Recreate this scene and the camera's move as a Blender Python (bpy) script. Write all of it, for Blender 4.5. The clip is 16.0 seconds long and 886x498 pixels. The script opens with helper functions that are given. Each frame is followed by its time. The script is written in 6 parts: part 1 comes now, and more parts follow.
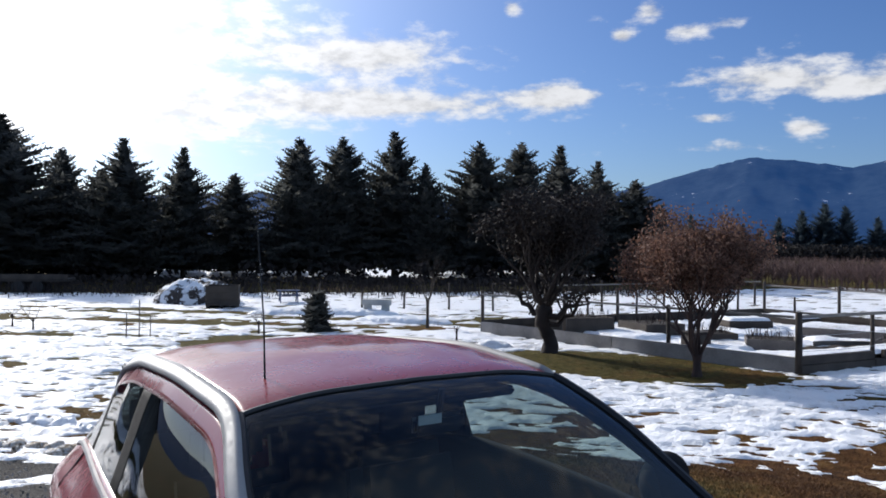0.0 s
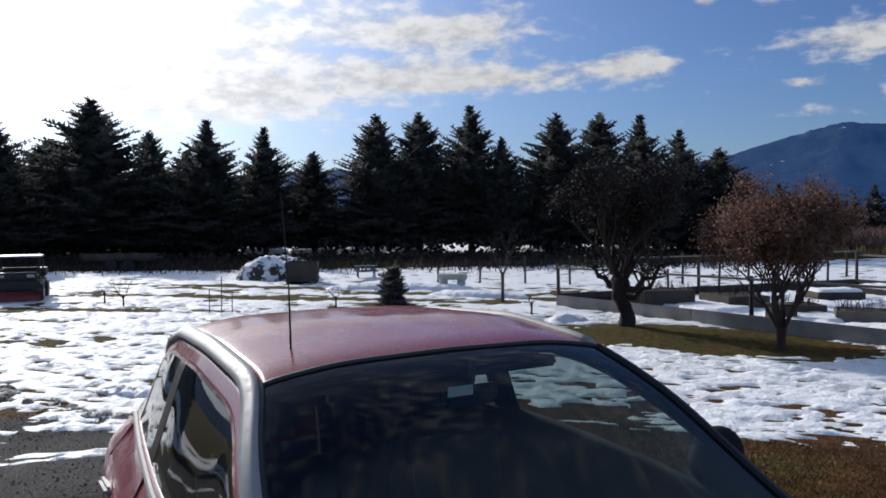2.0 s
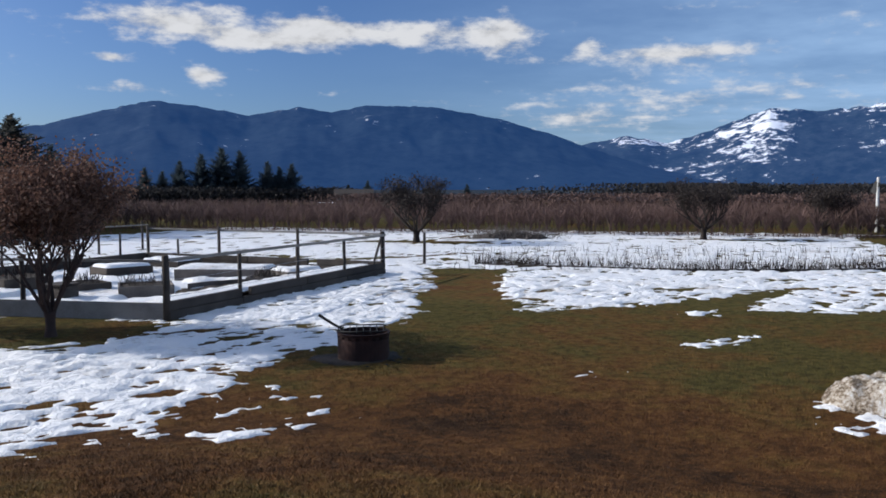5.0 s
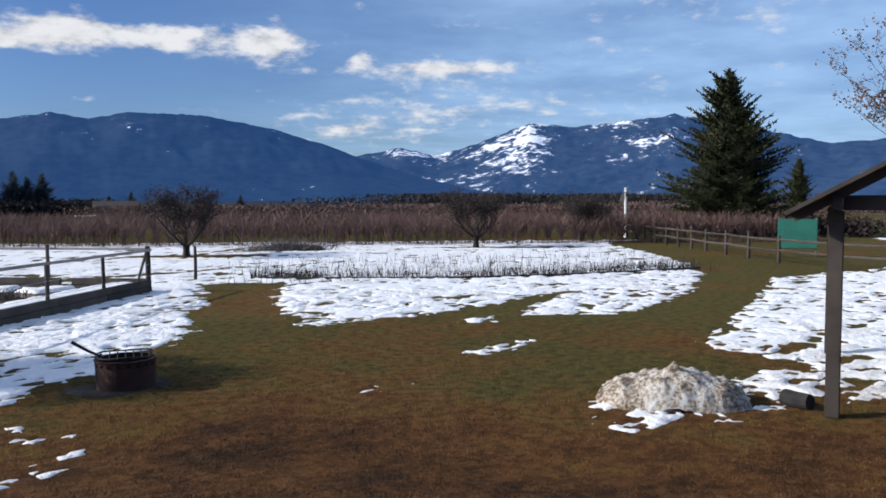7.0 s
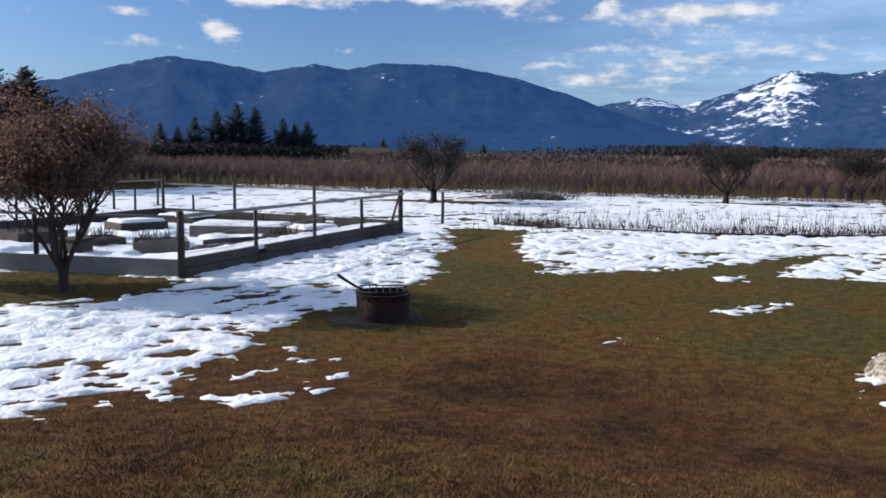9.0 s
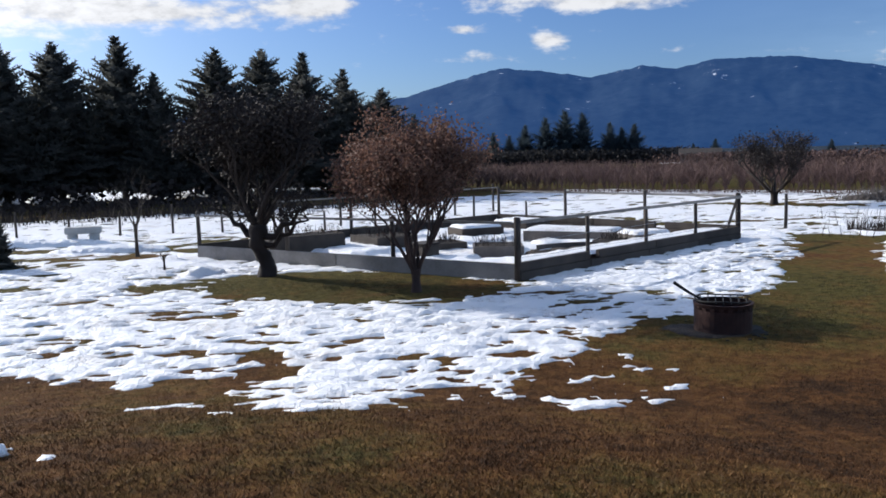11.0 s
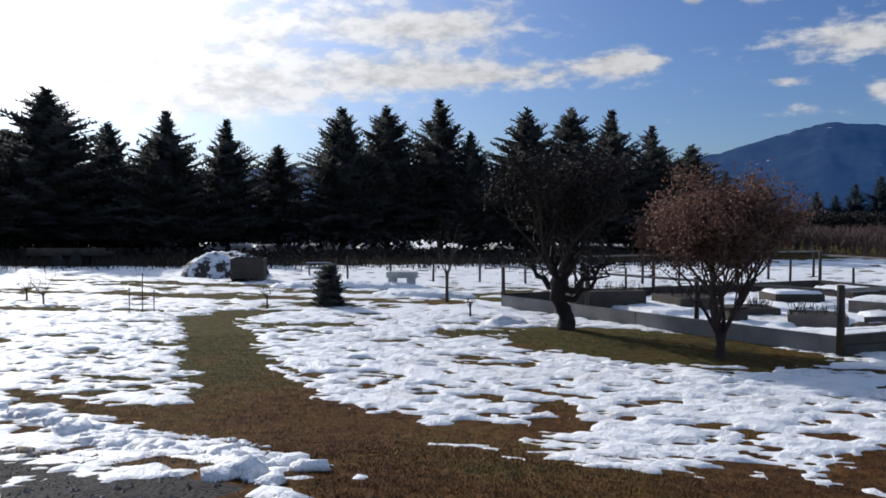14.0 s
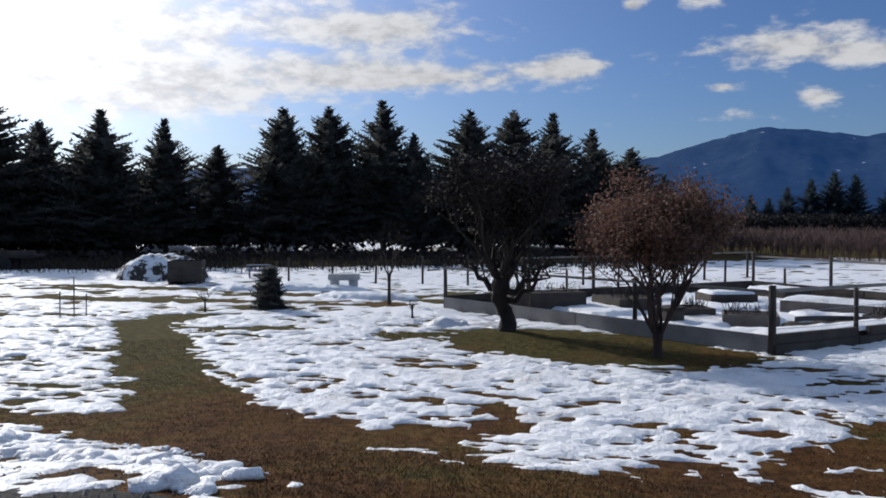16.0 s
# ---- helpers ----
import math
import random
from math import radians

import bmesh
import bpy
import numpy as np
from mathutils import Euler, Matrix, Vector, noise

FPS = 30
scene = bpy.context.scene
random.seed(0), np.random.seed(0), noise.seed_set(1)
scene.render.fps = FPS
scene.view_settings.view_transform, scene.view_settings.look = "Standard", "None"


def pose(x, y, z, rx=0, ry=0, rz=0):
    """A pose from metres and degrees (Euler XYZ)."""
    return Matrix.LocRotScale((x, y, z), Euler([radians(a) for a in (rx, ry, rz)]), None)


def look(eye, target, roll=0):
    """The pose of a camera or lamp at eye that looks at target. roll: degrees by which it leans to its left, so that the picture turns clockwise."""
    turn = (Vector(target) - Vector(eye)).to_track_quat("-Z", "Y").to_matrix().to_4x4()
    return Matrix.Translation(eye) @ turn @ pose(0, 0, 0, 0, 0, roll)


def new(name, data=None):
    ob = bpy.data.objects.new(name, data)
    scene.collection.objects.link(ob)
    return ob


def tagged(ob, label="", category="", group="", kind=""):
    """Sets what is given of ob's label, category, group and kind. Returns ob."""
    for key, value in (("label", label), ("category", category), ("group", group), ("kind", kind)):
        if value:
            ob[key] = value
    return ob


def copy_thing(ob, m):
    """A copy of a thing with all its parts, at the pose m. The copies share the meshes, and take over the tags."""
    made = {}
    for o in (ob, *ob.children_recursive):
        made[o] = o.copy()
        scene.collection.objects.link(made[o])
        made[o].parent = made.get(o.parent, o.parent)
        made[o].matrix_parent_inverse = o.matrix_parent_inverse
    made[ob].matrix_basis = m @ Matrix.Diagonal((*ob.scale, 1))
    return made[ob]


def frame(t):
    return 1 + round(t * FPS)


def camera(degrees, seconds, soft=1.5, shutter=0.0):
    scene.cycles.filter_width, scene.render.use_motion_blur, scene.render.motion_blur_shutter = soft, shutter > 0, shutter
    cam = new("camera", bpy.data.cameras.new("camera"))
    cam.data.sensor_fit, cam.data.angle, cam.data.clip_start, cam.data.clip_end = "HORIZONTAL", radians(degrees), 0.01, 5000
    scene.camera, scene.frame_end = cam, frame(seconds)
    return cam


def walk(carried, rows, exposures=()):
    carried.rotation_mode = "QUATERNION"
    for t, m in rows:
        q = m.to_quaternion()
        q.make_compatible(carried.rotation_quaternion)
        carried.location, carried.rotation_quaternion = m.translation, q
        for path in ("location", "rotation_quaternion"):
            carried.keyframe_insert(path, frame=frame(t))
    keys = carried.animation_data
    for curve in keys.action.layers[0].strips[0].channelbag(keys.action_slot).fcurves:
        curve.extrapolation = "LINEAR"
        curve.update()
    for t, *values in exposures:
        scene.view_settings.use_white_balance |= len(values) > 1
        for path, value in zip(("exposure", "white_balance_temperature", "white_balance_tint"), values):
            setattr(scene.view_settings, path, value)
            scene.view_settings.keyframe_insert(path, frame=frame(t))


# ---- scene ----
cam = camera(57.23, 16.0, soft=1.7)
PATH = [
    # seconds, x, y, z, yaw, pitch, roll
    (0.00, 0.000, 0.000, 2.458, 9.36, -0.48, -0.57),
    (0.50, 0.008, -0.002, 2.459, 13.03, -1.10, 0.08),
    (1.00, 0.023, -0.035, 2.462, 17.07, -1.25, 1.00),
    (1.50, 0.065, 0.042, 2.447, 19.58, -1.83, 0.90),
    (2.00, 0.114, 0.118, 2.432, 14.91, -2.26, 0.43),
    (2.50, 0.185, 0.294, 2.437, 3.76, -3.20, -0.30),
    (3.00, 0.320, 0.558, 2.414, -3.77, -3.18, -0.13),
    (3.50, 0.539, 0.781, 2.393, -10.52, -4.54, -0.53),
    (4.00, 0.710, 0.980, 2.355, -20.87, -5.13, -0.61),
    (4.50, 0.877, 1.130, 2.370, -26.89, -6.40, -0.29),
    (5.00, 1.039, 1.213, 2.399, -30.72, -4.22, -0.08),
    (5.20, 1.071, 1.234, 2.403, -33.09, -4.20, -0.07),
    (5.75, 1.158, 1.327, 2.397, -39.72, -3.99, 0.03),
    (6.25, 1.223, 1.433, 2.385, -44.59, -3.70, 0.17),
    (6.80, 1.263, 1.541, 2.381, -46.80, -3.42, 0.30),
    (7.30, 1.256, 1.602, 2.404, -44.33, -3.31, 0.35),
    (7.50, 1.243, 1.616, 2.419, -42.28, -2.85, 0.82),
    (8.00, 1.197, 1.607, 2.393, -38.27, -3.19, 0.16),
    (8.50, 1.178, 1.603, 2.355, -34.32, -5.10, -0.41),
    (9.00, 1.144, 1.639, 2.354, -29.64, -7.04, -0.85),
    (9.50, 1.112, 1.639, 2.355, -24.55, -8.35, -0.56),
    (10.00, 1.061, 1.642, 2.377, -17.49, -8.37, 0.67),
    (10.50, 1.024, 1.645, 2.391, -11.47, -7.87, 1.41),
    (11.00, 1.009, 1.646, 2.391, -7.11, -6.66, 1.36),
    (11.50, 1.010, 1.645, 2.385, -3.72, -5.17, 0.87),
    (12.00, 1.017, 1.642, 2.379, -0.65, -3.87, 0.26),
    (12.50, 1.022, 1.635, 2.382, 2.79, -3.21, -0.14),
    (13.00, 1.023, 1.626, 2.391, 6.64, -3.03, -0.33),
    (13.50, 0.997, 1.577, 2.380, 11.53, -2.52, -0.54),
    (14.00, 1.012, 1.563, 2.391, 14.04, -2.50, -0.01),
    (14.50, 1.011, 1.584, 2.377, 12.49, -2.68, -0.33),
    (15.00, 1.012, 1.612, 2.389, 10.75, -2.33, -0.24),
    (15.50, 1.021, 1.626, 2.400, 9.98, -1.09, 0.17),
    (16.00, 1.051, 1.629, 2.397, 10.10, -2.38, -0.09),
]
EXPOSURES = [(0.0, -0.1), (1.0, -0.36), (1.5, -0.55), (2.5, -0.42), (3.5, -0.48), (4.5, -0.28), (5.0, -0.28), (7.5, -0.04), (9.0, -0.02), (10.0, 0.02), (12.5, -0.26), (13.5, -0.45), (14.0, -0.46), (16.0, -0.52)]
SKY_HALO, CLOUD_LIGHT, SKY_TINT, MOUNT_GLOW = 19.0, 8.8, (0.56, 0.74, 1.13), 0.34
walk(cam, [(t, pose(x, y, z, 90 + p, r, yw)) for t, x, y, z, yw, p, r in PATH], exposures=EXPOSURES)

# ---------------------------------------------------------------- light
SUN_AZ, SUN_EL = 50.0, 25.5        # degrees left of the y axis, above the horizon
sun_way = Vector((-math.sin(radians(SUN_AZ)) * math.cos(radians(SUN_EL)), math.cos(radians(SUN_AZ)) * math.cos(radians(SUN_EL)), math.sin(radians(SUN_EL))))
sun_data = bpy.data.lights.new("sun", "SUN")
sun_data.energy, sun_data.angle, sun_data.color = 5.0, radians(0.6), (1.0, 0.965, 0.91)
sun = new("sun", sun_data)
sun.matrix_world = look(sun_way * 60, (0, 0, 0))


class Nodes:
    """Short forms for building node trees."""

    def __init__(self, tree):
        self.tree = tree
        tree.nodes.clear()

    def put(self, kind, **sets):
        n = self.tree.nodes.new(kind)
        for k, v in sets.items():
            setattr(n, k, v)
        return n

    def link(self, a, b):
        self.tree.links.new(a, b)

    def set(self, socket, v):
        if isinstance(v, bpy.types.NodeSocket):
            self.link(v, socket)
        else:
            socket.default_value = v

    def math(self, op, a, b=0.0, c=0.0, clamp=False):
        n = self.put("ShaderNodeMath", operation=op, use_clamp=clamp)
        for s, v in zip(n.inputs, (a, b, c)):
            self.set(s, v)
        return n.outputs[0]

    def noise(self, vec, scale, detail=4.0, rough=0.55):
        n = self.put("ShaderNodeTexNoise")
        if vec is not None:
            self.link(vec, n.inputs["Vector"])
        n.inputs["Scale"].default_value, n.inputs["Detail"].default_value, n.inputs["Roughness"].default_value = scale, detail, rough
        return n.outputs["Fac"]

    def ramp(self, fac, *stops):
        n = self.put("ShaderNodeValToRGB")
        self.link(fac, n.inputs[0])
        e = n.color_ramp.elements
        while len(e) < len(stops):
            e.new(0.5)
        for el, (p, c) in zip(e, stops):
            el.position = p
            el.color = (*c, 1) if len(c) == 3 else c
        return n.outputs[0]

    def span(self, v, lo, hi, a=0.0, b=1.0):
        n = self.put("ShaderNodeMapRange", interpolation_type="SMOOTHSTEP")
        for s, x in zip(n.inputs, (v, lo, hi, a, b)):
            self.set(s, x)
        return n.outputs[0]

    def mix(self, fac, a, b, blend="MIX"):
        n = self.put("ShaderNodeMix", data_type="RGBA", blend_type=blend)
        self.set(n.inputs[0], fac)
        for s, v in ((n.inputs[6], a), (n.inputs[7], b)):
            self.set(s, (*v, 1) if isinstance(v, tuple) and len(v) == 3 else v)
        return n.outputs[2]


world = bpy.data.worlds.new("world")
scene.world = world
world.use_nodes = True
N = Nodes(world.node_tree)
sky = N.put("ShaderNodeTexSky", sky_type="NISHITA")
sky.sun_disc, sky.sun_elevation, sky.sun_rotation = False, radians(SUN_EL), radians(-SUN_AZ)
sky.air_density, sky.dust_density, sky.ozone_density = 1.0, 0.6, 2.0
coord = N.put("ShaderNodeTexCoord")
sep = N.put("ShaderNodeSeparateXYZ")
N.link(coord.outputs["Generated"], sep.inputs[0])
dx, dy, dz = sep.outputs
az = N.math("MULTIPLY", N.math("ARCTAN2", N.math("MULTIPLY", dx, -1.0), dy), 57.2958)
el = N.math("MULTIPLY", N.math("ARCSINE", dz), 57.2958)
# clouds lie on a flat layer, so they flatten towards the horizon
lift = N.math("ADD", N.math("MAXIMUM", dz, 0.0), 0.06)
flat = N.put("ShaderNodeCombineXYZ")
N.link(N.math("DIVIDE", dx, lift), flat.inputs[0])
N.link(N.math("DIVIDE", dy, lift), flat.inputs[1])
puffs = N.noise(flat.outputs[0], 2.6, 9.0, 0.62)
spread = N.put("ShaderNodeMapping")
N.link(coord.outputs["Generated"], spread.inputs[0])
spread.inputs["Scale"].default_value = (1.0, 1.0, 2.2)
curl = N.noise(spread.outputs[0], 26.0, 7.0, 0.6)
# cloud banks: bearing, height, half width and half height in degrees, weight
BANKS = [(14.5, 12.8, 6.0, 1.2, 1.05), (13.5, 9.6, 10.0, 0.9, 1.1), (1.5, 10.2, 2.6, 0.8, 1.05), (-12.4, 10.9, 5.2, 1.1, 1.05), (-14.5, 7.5, 1.4, 0.5, 0.95), (-17.5, 9.9, 2.5, 0.5, 0.8),
         (-21.6, 10.7, 2.2, 0.9, 1.0), (-28, 10.6, 5.5, 0.8, 0.97), (-34.8, 10.6, 1.8, 1.0, 0.95), (-40.5, 9.6, 1.0, 0.5, 0.8), (-46, 9.0, 4.5, 0.5, 0.9), (-10.5, 6.5, 3.2, 0.4, 0.6), (-8.8, 8.4, 1.2, 0.3, 0.85),
         (31, 14, 11, 6, 0.95), (47, 10, 14, 4, 0.9), (4.7, 16, 0.7, 0.5, 0.9), (-2.9, 14, 0.8, 0.5, 1.05), (-4.9, 15.6, 1.1, 0.6, 0.95), (-7.2, 14.1, 1.5, 0.4, 0.9), (-10, 14.6, 1.2, 0.4, 0.9),
         (-62, 13.5, 14, 2.6, 0.4), (-50, 6.5, 16, 1.6, 0.45), (-40, 4.8, 5, 0.9, 0.5), (30, 8, 8, 1.0, 0.6)]
bank = None
for a0, e0, sa, se, weight in BANKS:
    u = N.math("DIVIDE", N.math("SUBTRACT", az, float(a0)), 1.12 * sa)
    v = N.math("DIVIDE", N.math("SUBTRACT", el, float(e0)), 1.3 * se)
    g = N.math("EXPONENT", N.math("MULTIPLY", N.math("ADD", N.math("MULTIPLY", u, u), N.math("MULTIPLY", v, v)), -1.0))
    g = N.math("MULTIPLY", g, float(weight))
    bank = g if bank is None else N.math("ADD", bank, g)
away = N.math("MULTIPLY", N.span(el, 20.0, 34.0), 0.42)       # unseen clouds added overhead to give more fill light
grain = N.math("ADD", N.math("MULTIPLY", puffs, 0.4), N.math("MULTIPLY", curl, 0.6))
body = N.math("ADD", N.math("MULTIPLY", N.math("ADD", bank, away), 0.55), N.math("MULTIPLY", grain, 1.7))
cover = N.span(body, 1.02, 1.44)
# thin high cloud, thicker away from the sun's side
veil = N.math("MULTIPLY", N.span(az, -20.0, -62.0), N.span(N.noise(flat.outputs[0], 0.9, 5.0, 0.6), 0.25, 0.75, 0.25, 0.75))
# thin haze and lit cloud brighten towards the sun
dot = N.put("ShaderNodeVectorMath", operation="DOT_PRODUCT")
N.link(coord.outputs["Generated"], dot.inputs[0])
dot.inputs[1].default_value = sun_way
near = N.math("MAXIMUM", dot.outputs["Value"], 0.0)
halo = N.math("ADD", N.math("MULTIPLY", N.math("POWER", near, 14.0), SKY_HALO), N.math("MULTIPLY", N.math("POWER", near, 80.0), SKY_HALO * 2))
glare = N.math("MULTIPLY", N.math("POWER", near, 5.0), SKY_HALO * 0.15)
lit = N.math("ADD", CLOUD_LIGHT, N.math("MULTIPLY", halo, 1.5))
shade = N.math("MULTIPLY", lit, N.span(curl, 0.3, 0.62, 0.68, 1.0))
cloud_col = N.put("ShaderNodeCombineColor")
for i, k in enumerate((0.98, 1.0, 1.05)):
    N.link(N.math("MULTIPLY", shade, k), cloud_col.inputs[i])
hue = N.put("ShaderNodeHueSaturation")
N.link(sky.outputs[0], hue.inputs["Color"])
hue.inputs["Saturation"].default_value = 1.05
haze = N.put("ShaderNodeCombineColor")
for i, k in enumerate((1.0, 0.97, 0.92)):
    N.link(N.math("ADD", N.math("MULTIPLY", glare, (0.86, 0.97, 1.12)[i]), N.math("MULTIPLY", halo, k)), haze.inputs[i])
blue = N.mix(1.0, N.mix(veil, N.mix(1.0, hue.outputs[0], SKY_TINT, "MULTIPLY"), (4.9, 7.4, 11.0)), haze.outputs[0], "ADD")
air = N.mix(cover, blue, cloud_col.outputs[0])
bg = N.put("ShaderNodeBackground")
N.link(air, bg.inputs[0])
bg.inputs[1].default_value = 0.1
N.link(bg.outputs[0], N.put("ShaderNodeOutputWorld").inputs[0])


# ---------------------------------------------------------------- materials
def material(name, rough=0.8, metal=0.0, spec=0.5):
    m = bpy.data.materials.new(name)
    m.use_nodes = True
    n = Nodes(m.node_tree)
    b = n.put("ShaderNodeBsdfPrincipled")
    b.inputs["Roughness"].default_value, b.inputs["Metallic"].default_value = rough, metal
    b.inputs["Specular IOR Level"].default_value = spec
    n.link(b.outputs[0], n.put("ShaderNodeOutputMaterial").inputs[0])
    return m, n, b


def place(n, scale=(1, 1, 1), world_space=True):
    c = n.put("ShaderNodeNewGeometry").outputs["Position"] if world_space else n.put("ShaderNodeTexCoord").outputs["Object"]
    m = n.put("ShaderNodeMapping")
    n.link(c, m.inputs[0])
    m.inputs["Scale"].default_value = scale
    return m.outputs[0]


def bump(n, b, height, strength, distance):
    k = n.put("ShaderNodeBump")
    k.inputs["Strength"].default_value, k.inputs["Distance"].default_value = strength, distance
    n.link(height, k.inputs["Height"])
    n.link(k.outputs[0], b.inputs["Normal"])


def two_tone(name, dark, light, big, fine, rough=0.8, stretch=(1, 1, 1), relief=0.3, depth=0.01, metal=0.0, world_space=False, spec=0.4, varied=0.0):
    """A worn surface: stains at one scale, grain at another."""
    m, n, b = material(name, rough, metal, spec)
    p = place(n, stretch, world_space)
    a, g = n.noise(p, big, 3.0), n.noise(p, fine, 5.0, 0.65)
    t = n.math("ADD", n.math("MULTIPLY", a, 0.6), n.math("MULTIPLY", g, 0.4))
    if varied:
        t = n.math("ADD", t, n.math("MULTIPLY", n.math("SUBTRACT", n.put("ShaderNodeObjectInfo").outputs["Random"], 0.5), varied))
    n.link(n.ramp(t, (0.32, dark), (0.68, light)), b.inputs["Base Color"])
    n.link(n.span(g, 0.3, 0.7, max(rough - 0.12, 0.05), min(rough + 0.1, 1.0)), b.inputs["Roughness"])
    if relief:
        bump(n, b, g, relief, depth)
    return m


def lawn_colour(n, p):
    """Dormant grass: red-brown thatch with olive patches that still grow."""
    broad, mid, fine = n.noise(p, 0.20, 3.0), n.noise(p, 1.3, 4.0), n.noise(p, 16.0, 5.0, 0.7)
    t = n.math("ADD", n.math("ADD", n.math("MULTIPLY", broad, 0.60), n.math("MULTIPLY", mid, 0.36)), n.math("MULTIPLY", fine, 0.30))
    far = n.put("ShaderNodeVectorMath", operation="DISTANCE")      # worn brown by the house, greener further out
    n.link(p, far.inputs[0])
    far.inputs[1].default_value = (1.0, 1.5, 0.0)
    t = n.math("ADD", t, n.span(far.outputs["Value"], 6.0, 18.0, -0.045, 0.12))
    col = n.ramp(t, (0.46, (0.040, 0.019, 0.009)), (0.57, (0.132, 0.057, 0.019)), (0.65, (0.146, 0.080, 0.022)), (0.73, (0.094, 0.080, 0.021)))
    col = n.mix(n.span(n.noise(p, 55.0, 3.0), 0.48, 0.72, 0.0, 0.48), col, (0.215, 0.125, 0.052))
    tufts = n.span(n.noise(p, 6.0, 4.0, 0.65), 0.36, 0.62, 0.55, 1.0)
    k = n.put("ShaderNodeVectorMath", operation="SCALE")
    n.link(col, k.inputs[0])
    n.link(tufts, k.inputs["Scale"])
    return k.outputs[0], fine


def grass_material():
    m, n, b = material("lawn", 0.95, 0.0, 0.08)
    p = place(n)
    col, fine = lawn_colour(n, p)
    n.link(col, b.inputs["Base Color"])
    bump(n, b, n.math("ADD", fine, n.noise(p, 90.0, 3.0)), 0.9, 0.03)
    return m


def blade_material():
    m, n, b = material("grass_blade", 0.8, 0.0, 0.25)
    col, fine = lawn_colour(n, place(n))
    vary = n.span(n.put("ShaderNodeNewGeometry").outputs["Random Per Island"], 0.0, 1.0, 0.6, 1.4)
    k = n.put("ShaderNodeVectorMath", operation="SCALE")
    n.link(col, k.inputs[0])
    n.link(vary, k.inputs["Scale"])
    n.link(k.outputs[0], b.inputs["Base Color"])
    return m


def snow_material():
    m, n, b = material("snow", 0.55, 0.0, 0.35)
    p = place(n)
    dirt = n.span(n.math("ADD", n.noise(p, 0.7, 4.0), n.math("MULTIPLY", n.noise(p, 14.0, 4.0), 0.5)), 0.78, 1.0)
    n.link(n.mix(dirt, (0.90, 0.90, 0.905), (0.66, 0.63, 0.60)), b.inputs["Base Color"])
    b.inputs["Subsurface Weight"].default_value = 0.0
    bump(n, b, n.math("ADD", n.noise(p, 9.0, 5.0), n.math("MULTIPLY", n.noise(p, 45.0, 4.0), 0.3)), 0.9, 0.06)
    return m


def gravel_material():
    m, n, b = material("gravel", 0.95, 0.0, 0.08)
    p = place(n)
    v = n.put("ShaderNodeTexVoronoi")
    n.link(p, v.inputs["Vector"])
    v.inputs["Scale"].default_value = 32.0
    t = n.math("ADD", n.math("MULTIPLY", v.outputs["Distance"], 0.7), n.math("MULTIPLY", n.noise(p, 1.3, 4.0), 0.6))
    n.link(n.ramp(t, (0.2, (0.12, 0.11, 0.10)), (0.55, (0.065, 0.06, 0.056)), (0.85, (0.03, 0.028, 0.026))), b.inputs["Base Color"])
    bump(n, b, n.math("SUBTRACT", 1.0, v.outputs["Distance"]), 0.8, 0.02)
    return m


def mountain_material(name, forest, rock, snow_line, snow_amount, glow, face=None):
    m, n, b = material(name, 0.95, 0.0, 0.05)
    p = place(n, (0.001, 0.001, 0.0006))
    big, fine = n.noise(p, 5.0, 8.0, 0.72), n.noise(p, 26.0, 8.0, 0.75)
    z = n.put("ShaderNodeSeparateXYZ")
    n.link(n.put("ShaderNodeNewGeometry").outputs["Position"], z.inputs[0])
    t = n.math("ADD", n.math("MULTIPLY", big, 0.62), n.math("MULTIPLY", fine, 0.50))
    t = n.math("ADD", t, n.math("MULTIPLY", n.span(z.outputs[2], snow_line, snow_line + 220.0), 0.06))
    for bearing, half, gain in face or ():       # open, burnt-off slopes that hold the snow
        off = n.math("DIVIDE", n.math("SUBTRACT", n.math("MULTIPLY", n.math("ARCTAN2", z.outputs[0], z.outputs[1]), 57.2958), bearing), half)
        t = n.math("ADD", t, n.math("MULTIPLY", n.math("EXPONENT", n.math("MULTIPLY", n.math("MULTIPLY", off, off), -1.0)), gain))
    white = n.span(t, snow_amount, snow_amount + 0.05)
    n.link(n.mix(white, n.mix(n.span(n.math("ADD", n.math("MULTIPLY", big, 0.5), n.math("MULTIPLY", fine, 0.5)), 0.40, 0.58), forest, rock), (0.8, 0.82, 0.86)), b.inputs["Base Color"])
    b.inputs["Emission Color"].default_value = (0.028, 0.125, 0.43, 1)      # haze of the air between here and the range, painted as blue glow
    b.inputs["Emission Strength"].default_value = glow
    return m


def leaf_material(name, a, b_, rough=0.6, through_light=0.3):
    m, n, b = material(name, rough, 0.0, 0.25)
    geo = n.put("ShaderNodeNewGeometry")
    p = place(n)
    t = n.math("ADD", n.math("MULTIPLY", geo.outputs["Random Per Island"], 0.7), n.math("MULTIPLY", n.noise(p, 1.1, 2.0), 0.4))
    n.link(n.ramp(t, (0.15, a), (0.9, b_)), b.inputs["Base Color"])
    b.inputs["Transmission Weight"].default_value = 0.0
    if through_light:
        tr = n.put("ShaderNodeBsdfTranslucent")
        n.link(n.ramp(t, (0.15, a), (0.9, b_)), tr.inputs["Color"])
        mx = n.put("ShaderNodeMixShader")
        mx.inputs[0].default_value = through_light
        n.link(b.outputs[0], mx.inputs[1])
        n.link(tr.outputs[0], mx.inputs[2])
        out = [k for k in n.tree.nodes if k.type == "OUTPUT_MATERIAL"][0]
        n.link(mx.outputs[0], out.inputs[0])
    return m


